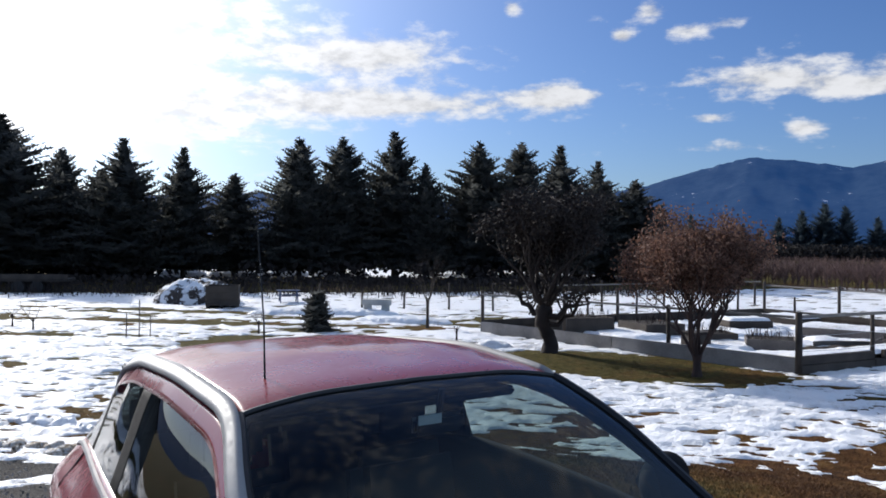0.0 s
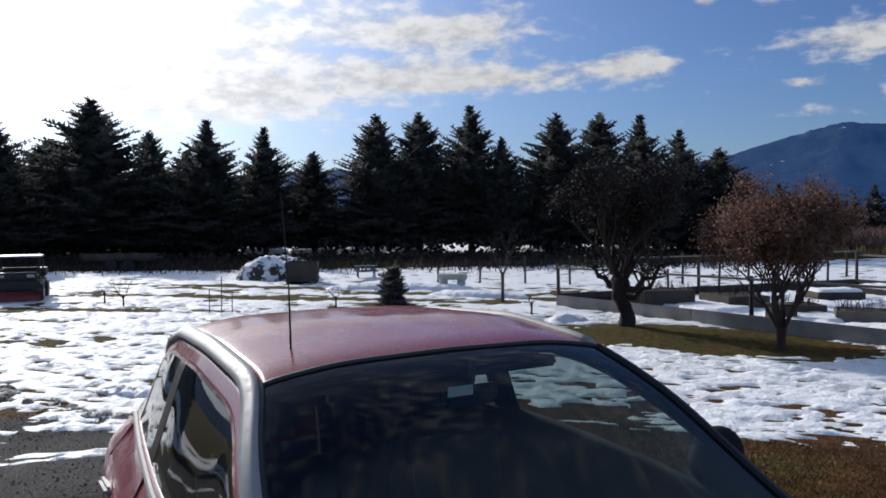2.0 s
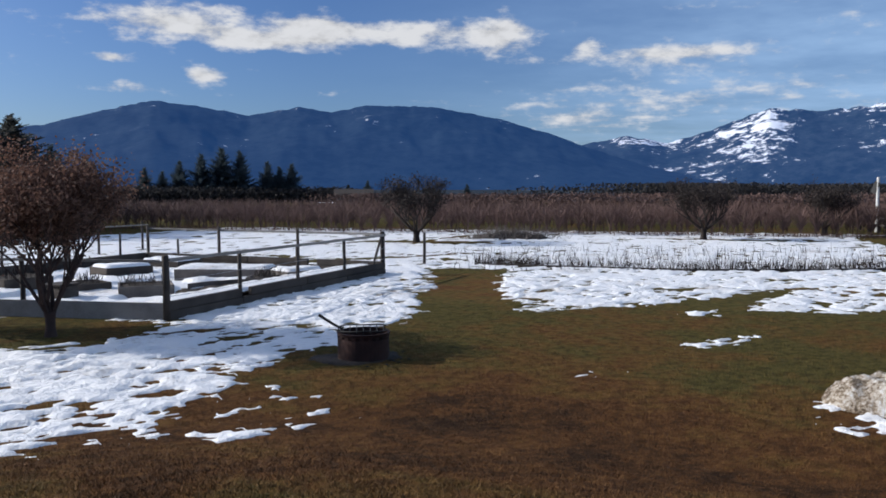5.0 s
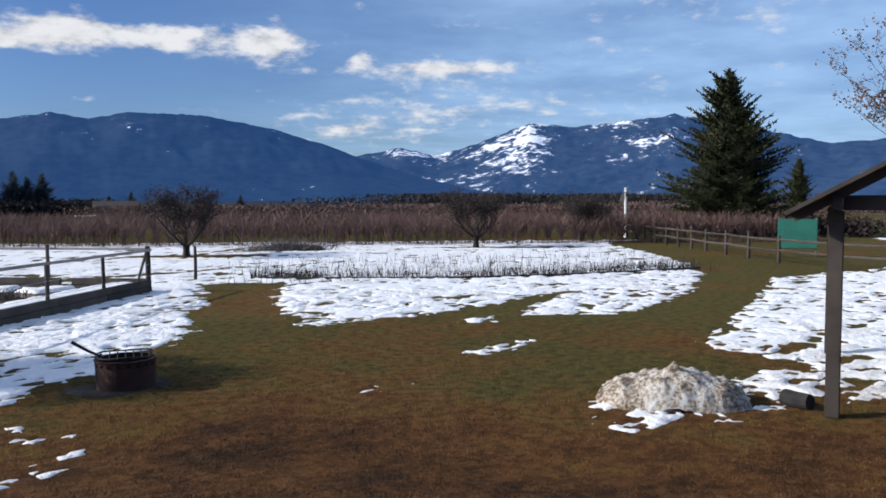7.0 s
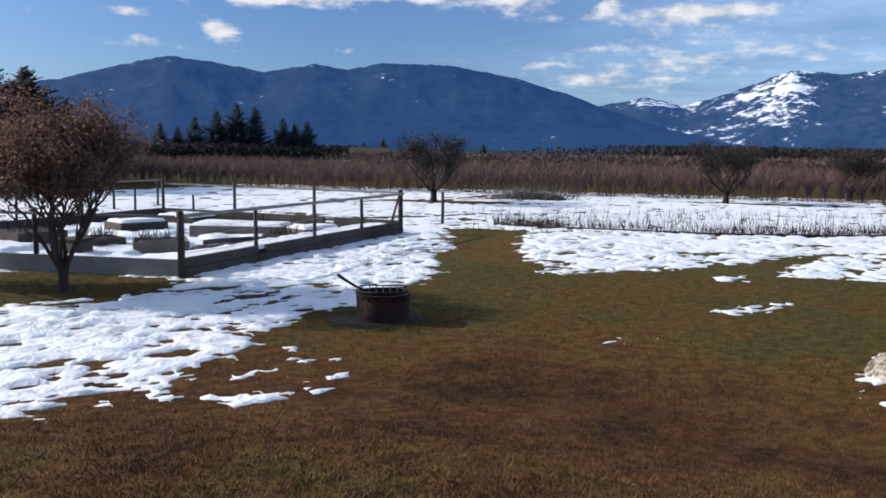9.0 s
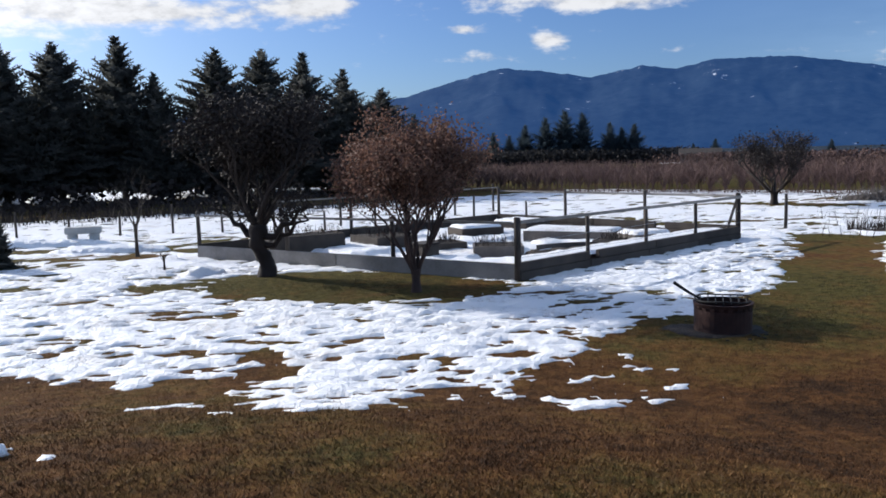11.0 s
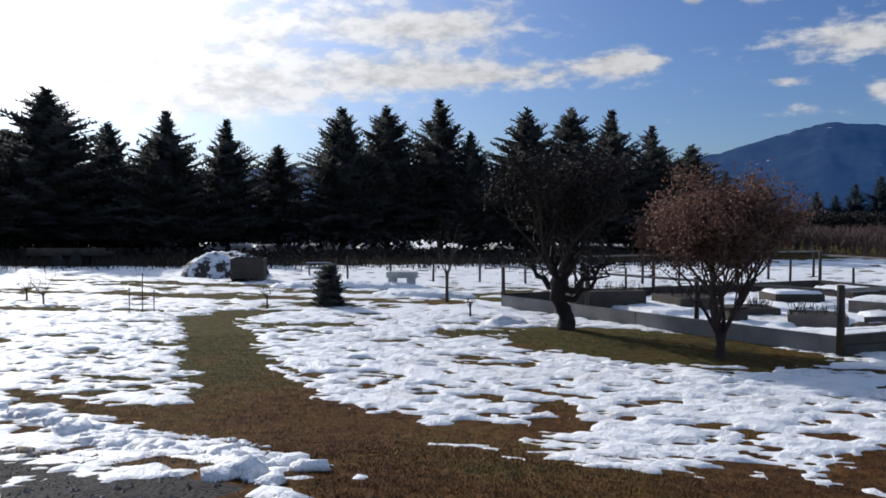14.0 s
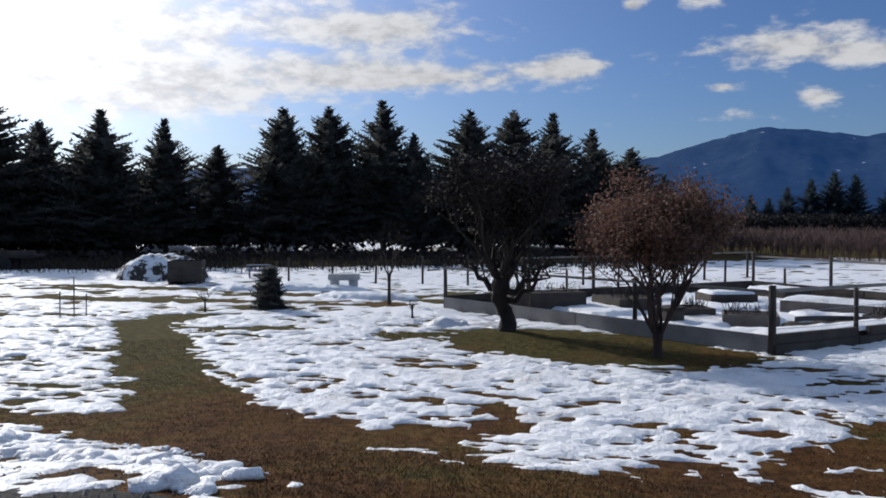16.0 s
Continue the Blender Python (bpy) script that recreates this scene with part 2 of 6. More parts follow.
def glass_material(name, tint):
    m, n, b = material(name, 0.02, 0.0, 0.5)
    clear, gloss, mx, lw = n.put("ShaderNodeBsdfTransparent"), n.put("ShaderNodeBsdfGlossy"), n.put("ShaderNodeMixShader"), n.put("ShaderNodeLayerWeight")
    clear.inputs[0].default_value = (*tint, 1)
    gloss.inputs["Roughness"].default_value = 0.03
    lw.inputs["Blend"].default_value = 0.5
    n.link(n.math("ADD", n.math("MULTIPLY", n.math("POWER", lw.outputs["Facing"], 4.0), 0.75), 0.045), mx.inputs[0])
    n.link(clear.outputs[0], mx.inputs[1])
    n.link(gloss.outputs[0], mx.inputs[2])
    out = [k for k in n.tree.nodes if k.type == "OUTPUT_MATERIAL"][0]
    n.link(mx.outputs[0], out.inputs[0])
    return m


def paint_material(name, col):
    m, n, b = material(name, 0.32, 0.0, 0.3)
    p = place(n, world_space=False)
    grime = n.noise(p, 3.5, 6.0, 0.7)
    n.link(n.mix(n.span(grime, 0.5, 0.85, 0.0, 0.09), (*col, 1), (0.22, 0.17, 0.15, 1)), b.inputs["Base Color"])
    n.link(n.span(grime, 0.3, 0.75, 0.18, 0.4), b.inputs["Roughness"])
    b.inputs["Coat Weight"].default_value, b.inputs["Coat Roughness"].default_value = 0.4, 0.06
    return m


M_LAWN, M_SNOW, M_GRAVEL = grass_material(), snow_material(), gravel_material()
M_BLADE = blade_material()
M_NEEDLE = leaf_material("spruce_needles", (0.066, 0.068, 0.064), (0.120, 0.122, 0.112), 0.8, 0.55)
M_NEEDLE2 = leaf_material("lit_spruce_needles", (0.026, 0.036, 0.020), (0.092, 0.096, 0.048), 0.7, 0.2)
# distance haze is painted into the grove's needles as a bluish tint
M_GROVE = leaf_material("hazed_grove_needles", (0.050, 0.072, 0.088), (0.100, 0.130, 0.145), 0.8, 0.5)
M_BARK = two_tone("bark", (0.035, 0.026, 0.020), (0.11, 0.085, 0.065), 3.0, 30.0, 0.9, (1, 1, 0.25), 0.8, 0.02)
M_TWIG = two_tone("twig", (0.014, 0.010, 0.009), (0.040, 0.028, 0.023), 3.0, 20.0, 0.9, relief=0)
M_BRANCH = two_tone("red_brown_branch", (0.022, 0.013, 0.011), (0.070, 0.042, 0.034), 3.0, 20.0, 0.85, relief=0)
M_DRYLEAF = leaf_material("dry_leaf", (0.080, 0.043, 0.032), (0.22, 0.122, 0.086), 0.7, 0.35)
M_ORCHARD = leaf_material("orchard_twig", (0.080, 0.049, 0.043), (0.17, 0.106, 0.090), 0.85, 0.0)
M_WOOD = two_tone("weathered_wood", (0.070, 0.060, 0.054), (0.19, 0.165, 0.148), 2.2, 26.0, 0.85, (1, 1, 1), 0.5, 0.006, varied=0.3)
M_DARKWOOD = two_tone("dark_wood", (0.028, 0.022, 0.019), (0.080, 0.064, 0.053), 2.2, 26.0, 0.85, (1, 1, 1), 0.5, 0.006, varied=0.3)
M_PALEWOOD = two_tone("pale_grey_board", (0.17, 0.155, 0.14), (0.34, 0.315, 0.29), 2.2, 26.0, 0.85, (1, 1, 1), 0.5, 0.006, varied=0.3)
M_SOIL = two_tone("soil", (0.020, 0.015, 0.012), (0.06, 0.045, 0.035), 4.0, 40.0, 0.95, relief=0.9, depth=0.03)
M_RUST = two_tone("rusted_steel", (0.018, 0.009, 0.008), (0.060, 0.025, 0.018), 5.0, 45.0, 0.75, relief=0.4, depth=0.004, metal=0.25)
M_CHAR = two_tone("char", (0.008, 0.008, 0.008), (0.03, 0.028, 0.026), 6.0, 60.0, 0.9)
M_PAINT = paint_material("red_paint", (0.22, 0.014, 0.020))
M_GLASS = glass_material("car_glass", (0.55, 0.64, 0.63))
M_SIDEGLASS = glass_material("side_glass", (0.46, 0.53, 0.52))
M_REARGLASS = glass_material("rear_glass", (0.26, 0.30, 0.30))
M_BLACK = two_tone("black_plastic", (0.010, 0.010, 0.011), (0.028, 0.028, 0.030), 4.0, 60.0, 0.5, relief=0.1, depth=0.001)
M_RUBBER = two_tone("matt_black", (0.008, 0.008, 0.009), (0.018, 0.018, 0.019), 4.0, 60.0, 0.85, relief=0, spec=0.15)
M_TRIM = two_tone("silver_trim", (0.24, 0.235, 0.23), (0.36, 0.355, 0.345), 4.0, 50.0, 0.55, relief=0, metal=0.15)
M_CLOTH = two_tone("seat_cloth", (0.009, 0.009, 0.010), (0.022, 0.022, 0.024), 4.0, 90.0, 0.95, relief=0.3, depth=0.002)
M_STEEL = two_tone("galvanised_steel", (0.30, 0.31, 0.32), (0.50, 0.51, 0.52), 4.0, 40.0, 0.45, relief=0.1, depth=0.002, metal=0.8)
M_STONE = two_tone("pale_stone", (0.34, 0.33, 0.31), (0.56, 0.55, 0.52), 4.0, 50.0, 0.9, relief=0.4, depth=0.006)
M_RED = two_tone("red_enamel", (0.10, 0.014, 0.014), (0.19, 0.026, 0.026), 4.0, 40.0, 0.5, relief=0)
M_TARP = two_tone("green_tarp", (0.012, 0.10, 0.075), (0.025, 0.17, 0.125), 1.5, 14.0, 0.6, relief=0.5, depth=0.02)
M_BLUE = two_tone("blue_tarp", (0.02, 0.04, 0.10), (0.05, 0.09, 0.19), 3.0, 20.0, 0.6, relief=0.3, depth=0.02)
M_DIRTYSNOW, dn, db = material("dirty_snow", 0.8)
dp = place(dn)
dirt = dn.math("ADD", dn.math("MULTIPLY", dn.noise(dp, 22.0, 5.0, 0.75), 0.7), dn.math("MULTIPLY", dn.noise(dp, 3.0, 3.0), 0.4))
dn.link(dn.ramp(dirt, (0.455, (0.11, 0.076, 0.046)), (0.51, (0.34, 0.26, 0.18)), (0.575, (0.68, 0.60, 0.50)), (0.65, (0.86, 0.86, 0.85))), db.inputs["Base Color"])
bump(dn, db, dirt, 1.0, 0.08)
M_HEAP, hn, hb = material("snowy_earth", 0.85)
hp = place(hn)
hb_noise = hn.math("ADD", hn.noise(hp, 1.6, 5.0, 0.7), hn.math("MULTIPLY", hn.noise(hp, 9.0, 3.0), 0.2))
hn.link(hn.ramp(hb_noise, (0.56, (0.045, 0.036, 0.032)), (0.61, (0.80, 0.81, 0.83))), hb.inputs["Base Color"])
M_WHITE = two_tone("white_paint", (0.55, 0.55, 0.54), (0.75, 0.75, 0.73), 3.0, 40.0, 0.7, relief=0.1, depth=0.002)
M_WALL = two_tone("grey_boards", (0.10, 0.095, 0.09), (0.20, 0.19, 0.175), 2.0, 26.0, 0.9, (1, 1, 0.2), 0.4, 0.006)
# bluish forest and rock tones carry part of the painted haze
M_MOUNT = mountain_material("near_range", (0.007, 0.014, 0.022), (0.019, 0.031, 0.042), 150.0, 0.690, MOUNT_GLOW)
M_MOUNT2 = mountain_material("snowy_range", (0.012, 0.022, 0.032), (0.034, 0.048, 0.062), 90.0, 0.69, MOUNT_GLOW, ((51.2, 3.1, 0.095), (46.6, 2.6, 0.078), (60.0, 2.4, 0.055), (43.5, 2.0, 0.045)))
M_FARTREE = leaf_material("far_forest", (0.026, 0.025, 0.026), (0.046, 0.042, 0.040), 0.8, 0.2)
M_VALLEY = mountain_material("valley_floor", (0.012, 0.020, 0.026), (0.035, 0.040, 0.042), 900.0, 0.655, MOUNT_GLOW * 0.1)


# ---------------------------------------------------------------- helpers of this scene
def mesh_of(name, verts, faces, mat, smooth=False):
    me = bpy.data.meshes.new(name)
    me.from_pydata([tuple(map(float, v)) for v in verts], [], faces)
    me.materials.append(mat)
    if smooth:
        me.polygons.foreach_set("use_smooth", [True] * len(me.polygons))
    me.update()
    return me


def bm_mesh(name, bm, mat, smooth=False, turn_out=True):
    me = bpy.data.meshes.new(name)
    if turn_out:
        bmesh.ops.recalc_face_normals(bm, faces=bm.faces)
    bm.to_mesh(me)
    bm.free()
    me.materials.append(mat)
    if smooth:
        me.polygons.foreach_set("use_smooth", [True] * len(me.polygons))
    return me


def part(name, bm, mat, parent, label="", m=None, smooth=False):
    """Links a bmesh (or mesh) as one mesh object under a thing or a part."""
    me = bm_mesh(name, bm, mat, smooth) if isinstance(bm, bmesh.types.BMesh) else bm
    ob = new(name, me)
    ob.parent = parent
    if m is not None:
        ob.matrix_basis = m
    return tagged(ob, label)


def thing(name, m, label, category, group="", kind=""):
    ob = new(name)
    ob.matrix_basis = m
    ob.empty_display_size = 0.2
    return tagged(ob, label, category, group, kind)


def box(sx, sy, sz, at=(0, 0, 0), bevel=0.0, rot=None, bm=None):
    """A box standing on its base centre, with worn edges."""
    b = bm or bmesh.new()
    m = Matrix.Translation(at) @ (rot or Matrix()) @ Matrix.Translation((0, 0, sz / 2)) @ Matrix.Diagonal((sx, sy, sz, 1))
    made = bmesh.ops.create_cube(b, size=1.0, matrix=m)["verts"]
    if bevel:
        edges = list({e for v in made for e in v.link_edges})
        bmesh.ops.bevel(b, geom=edges, offset=bevel, segments=2, affect="EDGES")
    return b


def tube(points, radii, sides=8, bm=None, cap=True):
    """A round bar along points."""
    b = bm or bmesh.new()
    rings = []
    pts = [Vector(p) for p in points]
    for i, p in enumerate(pts):
        t = (pts[min(i + 1, len(pts) - 1)] - pts[max(i - 1, 0)]).normalized()
        u = t.orthogonal().normalized() if abs(t.z) > 0.9 else t.cross(Vector((0, 0, 1))).normalized()
        v = t.cross(u)
        r = radii[i] if isinstance(radii, (list, tuple)) else radii
        rings.append([b.verts.new(p + (u * math.cos(2 * math.pi * k / sides) + v * math.sin(2 * math.pi * k / sides)) * r) for k in range(sides)])
    for a, c in zip(rings, rings[1:]):
        for k in range(sides):
            b.faces.new((a[k], a[(k + 1) % sides], c[(k + 1) % sides], c[k]))
    if cap and sides > 2:
        b.faces.new(rings[0][::-1])
        b.faces.new(rings[-1])
    return b


def smoothstep(a, b, v):
    t = np.clip((v - a) / (b - a), 0, 1)
    return t * t * (3 - 2 * t)


LATTICE = np.random.RandomState(5).rand(64, 64)


def soft_noise(x, y):
    """Value noise on arrays, 0 to 1."""
    xi, yi = np.floor(x).astype(int), np.floor(y).astype(int)
    fx, fy = x - xi, y - yi
    fx, fy = fx * fx * (3 - 2 * fx), fy * fy * (3 - 2 * fy)
    g = lambda i, j: LATTICE[i % 64, j % 64]
    return (g(xi, yi) * (1 - fx) + g(xi + 1, yi) * fx) * (1 - fy) + (g(xi, yi + 1) * (1 - fx) + g(xi + 1, yi + 1) * fx) * fy


def fractal(x, y, octaves=4):
    s, a, tot = 0.0, 1.0, 0.0
    for k in range(octaves):
        s, tot = s + a * soft_noise(x * 2 ** k + 7.3 * k, y * 2 ** k + 3.1 * k), tot + a
        a *= 0.55
    return s / tot


def ground_z(x, y):
    """The yard lies level; the drive where the car stands is a low rise."""
    x, y = np.asarray(x, float), np.asarray(y, float)
    rise = 0.60 * (1 - smoothstep(3.8, 8.2, np.hypot(x + 0.4, y - 2.3)))
    return rise + 0.05 * (fractal(x * 0.35, y * 0.35, 3) - 0.5)


def gz(x, y):
    return float(ground_z(x, y))
# ---------------------------------------------------------------- ground, snow, distance
def sheet(xs, ys, height, mask=None):
    X, Y = np.meshgrid(xs, ys)
    Z = height(X, Y)
    nx = len(xs)
    verts = np.stack([X.ravel(), Y.ravel(), Z.ravel()], 1)
    j, i = np.meshgrid(np.arange(len(xs) - 1), np.arange(len(ys) - 1))
    a = (i * nx + j).ravel()
    quads = np.stack([a, a + 1, a + nx + 1, a + nx], 1)
    if mask is not None:
        k = mask(X, Y).ravel()
        quads = quads[k[quads].any(1)]
        used, inv = np.unique(quads, return_inverse=True)
        verts, quads = verts[used], inv.reshape(quads.shape)
    return verts, quads


def fast_mesh(name, verts, faces, mat, smooth=True):
    verts, faces = np.asarray(verts, np.float32), np.asarray(faces, np.int32)
    n = faces.shape[1]
    me = bpy.data.meshes.new(name)
    me.vertices.add(len(verts))
    me.vertices.foreach_set("co", verts.ravel())
    me.loops.add(faces.size)
    me.loops.foreach_set("vertex_index", faces.ravel())
    me.polygons.add(len(faces))
    me.polygons.foreach_set("loop_start", np.arange(0, faces.size, n, dtype=np.int32))
    me.polygons.foreach_set("use_smooth", np.full(len(faces), smooth))
    me.materials.append(mat)
    me.update(calc_edges=True)
    me.validate()
    return me


def stretch_axis(lo, hi, step, far):
    core = np.arange(lo, hi + step / 2, step)
    out = step * 1.25 ** np.arange(1, 60)
    out = np.cumsum(out)
    out = out[out < far]
    return np.concatenate([lo - out[::-1], core, hi + out])


gv, gf = sheet(stretch_axis(-30, 40, 0.5, 3900), stretch_axis(-12, 50, 0.5, 3900), lambda x, y: ground_z(x, y))
tagged(new("ground", fast_mesh("ground", gv, gf, M_LAWN)), "dormant brown and olive winter lawn", "lawn", kind="structure")

# bare lawn: the mown strip that bends off to both sides
LAWN = [(-7.2, 20.2), (-8.6, 19.95), (-9.25, 19.6), (-9.33, 18.2), (-7.93, 15.83), (-6.62, 13.87), (-5.35, 11.92), (-4.7, 11.06), (-4.25, 10.5), (-5.3, 10.4), (-6.1, 10.5), (-7.5, 10.9), (-7.5, 10.6), (-6.0, 10.1),
        (-5.2, 9.86), (-4.47, 9.59), (-3.41, 9.0), (-2.5, 8.2), (-1.15, 7.05), (-1.2, 6.5), (-1.5, 3.0), (1.0, -6.0), (14.0, -6.0),
        (11.5, 4.6), (13.2, 5.7), (13.6, 7.6), (15.6, 8.0), (25.5, 11.0), (40.0, 8.0), (60.0, 20.0), (40.5, 26.5), (30.0, 16.3), (25.5, 13.4), (20.5, 11.2), (16.3, 10.4), (14.3, 11.8),
        (18.5, 13.6), (13.2, 13.4), (10.6, 13.9), (11.9, 17.1), (15.1, 21.0), (13.2, 22.6), (12.7, 21.4), (11.0, 18.6), (9.2, 16.0), (8.3, 14.2), (7.0, 13.3), (6.2, 12.75),
        (5.24, 12.55), (4.35, 11.75), (3.95, 11.2), (3.54, 10.5), (3.2, 10.25), (2.72, 9.85), (2.19, 9.45), (1.67, 9.2), (1.3, 8.9), (1.06, 8.3), (0.76, 8.15), (0.37, 8.25), (-0.07, 8.9), (-0.3, 9.9),
        (-0.1, 10.45), (1.07, 11.3), (0.24, 10.95), (-0.2, 10.65), (-0.5, 10.5), (-1.24, 10.4), (-2.1, 10.65), (-2.97, 11.1), (-3.75, 12.1), (-4.87, 13.5), (-5.94, 15.25), (-6.9, 16.8), (-7.95, 18.1), (-7.6, 19.0)]
PATCHES = [(11.3, 9.85, 0.5, 0.20), (7.9, 9.24, 0.28, 0.10), (9.8, 6.2, 1.05, 0.65), (11.7, 5.5, 1.3, 0.5), (13.2, 12.0, 0.3, 0.15),
           (3.6, 9.85, 0.3, 0.10), (3.2, 9.35, 0.4, 0.09), (2.75, 8.95, 0.24, 0.09), (3.35, 8.75, 0.32, 0.10), (3.95, 9.35, 0.22, 0.08), (1.66, 8.45, 0.24, 0.09), (2.3, 9.1, 0.3, 0.09), (4.15, 9.9, 0.14, 0.05), (0.5, 8.55, 0.2, 0.05), (-0.45, 9.1, 0.15, 0.06), (-2.8, 6.65, 0.7, 0.28), (-4.5, 7.9, 1.0, 0.24), (-3.4, 7.5, 0.7, 0.14), (-5.8, 8.4, 1.0, 0.3)]
HOLES = [(1.1, 16.7, 3.1, 1.75, -0.35), (-10.5, 22.6, 5.5, 0.55, 0.0), (-2.4, 17.3, 0.8, 0.42, 0.0), (-6.1, 17.7, 1.4, 0.24, 0.1), (-17.0, 13.2, 3.4, 0.9, 0.15), (-15.0, 18.7, 4.2, 0.35, 0.1), (-12.5, 26.0, 3.5, 0.5, 0.0), (-6.0, 24.5, 3.0, 0.35, 0.0), (-4.2, 22.7, 0.7, 0.5, 0), (-7.2, 21.3, 0.8, 0.5, 0),
         (19.0, 33.4, 3.2, 1.0, -0.6), (31.8, 28.0, 3.4, 0.5, -0.75), (7.0, 26.5, 9.0, 0.55, 0.0), (-22.0, 42.5, 42.0, 8.5, 0.33), (-3.0, 25.0, 5.0, 0.3, 0.0)]


def inside_distance(x, y, poly):
    """Distance to the outline, negative inside."""
    px, py = x.ravel(), y.ravel()
    d = np.full(px.shape, 1e9)
    odd = np.zeros(px.shape, bool)
    for (ax, ay), (bx, by) in zip(poly, poly[1:] + poly[:1]):
        ex, ey = bx - ax, by - ay
        t = np.clip(((px - ax) * ex + (py - ay) * ey) / (ex * ex + ey * ey), 0, 1)
        d = np.minimum(d, np.hypot(px - ax - t * ex, py - ay - t * ey))
        hit = ((ay > py) != (by > py)) & (px < (bx - ax) * (py - ay) / (by - ay + 1e-9) + ax)
        odd ^= hit
    return np.where(odd, -d, d).reshape(x.shape)


def ellipse(x, y, cx, cy, a, b, turn=0.0):
    c, s = math.cos(turn), math.sin(turn)
    u, v = (x - cx) * c + (y - cy) * s, -(x - cx) * s + (y - cy) * c
    return (np.hypot(u / a, v / b) - 1) * min(a, b)


DRIVE = [(-1.25, 6.5), (-2.3, 7.05), (-3.2, 7.65), (-4.2, 8.3), (-7.0, 8.7), (-9.5, 8.9), (-16.0, 10.8), (-30.0, 13.0), (-30.0, -8.0), (-0.5, -8.0), (-0.8, 2.0), (-1.1, 5.5)]


def snow_depth(x, y):
    """Metres of snow left, below nought where it has melted through."""
    wob = 0.55 * (fractal(x * 0.9, y * 0.9, 4) - 0.5) + 0.55 * (fractal(x * 2.6 + 9, y * 3.2, 3) - 0.5) + 0.62 * (fractal(x * 5.5 + 2, y * 7.0, 2) - 0.5)
    d = inside_distance(x, y, LAWN)
    d = np.minimum(d, inside_distance(x, y, DRIVE) + 0.5 * (fractal(x * 0.8 + 40, y * 1.6, 3) - 0.5))
    yard = (x < 4.6) & (y < 12.5) & (y > 8.2) & (x > 0.5)
    d = np.maximum(d, np.where(yard & (d > -0.7), (fractal(x * 2.6 + 91, y * 4.5 + 13, 3) - 0.66 + 0.07 * np.clip(d, -1.6, 0)) * 0.9, -1))
    for cx, cy, a, b, turn in HOLES:
        d = np.minimum(d, ellipse(x, y, cx, cy, a, b, turn) * 1.2)
    d = np.minimum(d, 2.6 - ((x - 16.7) * 0.68 + (y - 47.0) * 0.733))      # none under the orchard
    d = d + 0.85 * wob
    for cx, cy, a, b in PATCHES:
        d = np.maximum(d, -ellipse(x, y, cx, cy, a, b) + 1.0 * wob)
    # ribs of drifted snow on the drive
    rib = fractal(x * 0.35 + 20, y * 1.5, 4) - 0.53
    d = np.maximum(d, np.where((x < -3.0) & (y < 9.2) & (y > 6.0), rib * 2.4, -1))
    # pockets melted through the sheet
    pock = fractal(x * 1.1 + 3, y * 2.2 + 5, 4)
    d = np.minimum(d, (0.665 + 0.03 * np.clip(d, 0, 3) - 0.075 * smoothstep(19.5, 24.0, y) * (1 - smoothstep(30, 34, y)) * (x < 12) - pock) * 2.5)
    pock = fractal(x * 2.3 + 31, y * 4.6 + 15, 3)
    d = np.minimum(d, (0.70 + 0.02 * np.clip(d, 0, 2) - pock) * 1.6)
    pock = fractal(x * 3.6 + 51, y * 8.0 + 25, 2)
    d = np.minimum(d, (0.735 + 0.015 * np.clip(d, 0, 2) - pock) * 0.9)
    lumps = 0.075 * (fractal(x * 6.5 + 70, y * 9.0, 2) - 0.5) + 0.075 * (fractal(x * 2.9, y * 3.9 + 2, 4) - 0.45) + 0.04 * (fractal(x * 0.8, y * 1.1, 3) - 0.5)
    return np.where(d > 0, 0.006 + 0.030 * smoothstep(0, 0.25, d) + lumps * smoothstep(0, 0.5, d), -0.05 - 0.1 * np.clip(-d, 0, 0.5))


def snow_sheet(name, x0, x1, y0, y1, step):
    hgt = lambda x, y: ground_z(x, y) + snow_depth(x, y)
    v, f = sheet(np.arange(x0, x1 + step / 2, step), np.arange(y0, y1 + step / 2, step), hgt, lambda x, y: snow_depth(x, y) > -0.06)
    ob = new(name, fast_mesh(name, v, f, M_SNOW))
    return tagged(ob, "patchy melting snow lying on the lawn", "snow", kind="stuff")


snow_sheet("snow", -16.0, 14.0, 6.0, 20.0, 0.07)
snow_sheet("snow", -26.0, -16.0, 6.0, 20.0, 0.14)
snow_sheet("snow", 14.0, 32.0, 3.0, 20.0, 0.11)
snow_sheet("snow", -34.0, 32.0, 20.0, 34.0, 0.16)
snow_sheet("snow", -34.0, 60.0, 34.0, 62.0, 0.4)
snow_sheet("snow", 32.0, 60.0, 10.0, 34.0, 0.3)
snow_sheet("snow", 8.0, 14.0, 3.0, 6.0, 0.07)
snow_sheet("snow", -52.0, 10.0, 62.0, 80.0, 0.5)

xs, ys = np.arange(-30, 3.01, 0.3), np.arange(-8, 13.01, 0.3)
dv, df = sheet(xs, ys, lambda x, y: ground_z(x, y) + 0.008 + 0.015 * (fractal(x * 2, y * 2, 3) - 0.5) - 0.05 * smoothstep(-0.5, 0.2, inside_distance(x, y, DRIVE) + 0.6 * (fractal(x, y, 3) - 0.5)),
               lambda x, y: inside_distance(x, y, DRIVE) < 0.6)
tagged(new("driveway", fast_mesh("driveway", dv, df, M_GRAVEL)), "dark wet gravel driveway", "driveway", kind="structure")


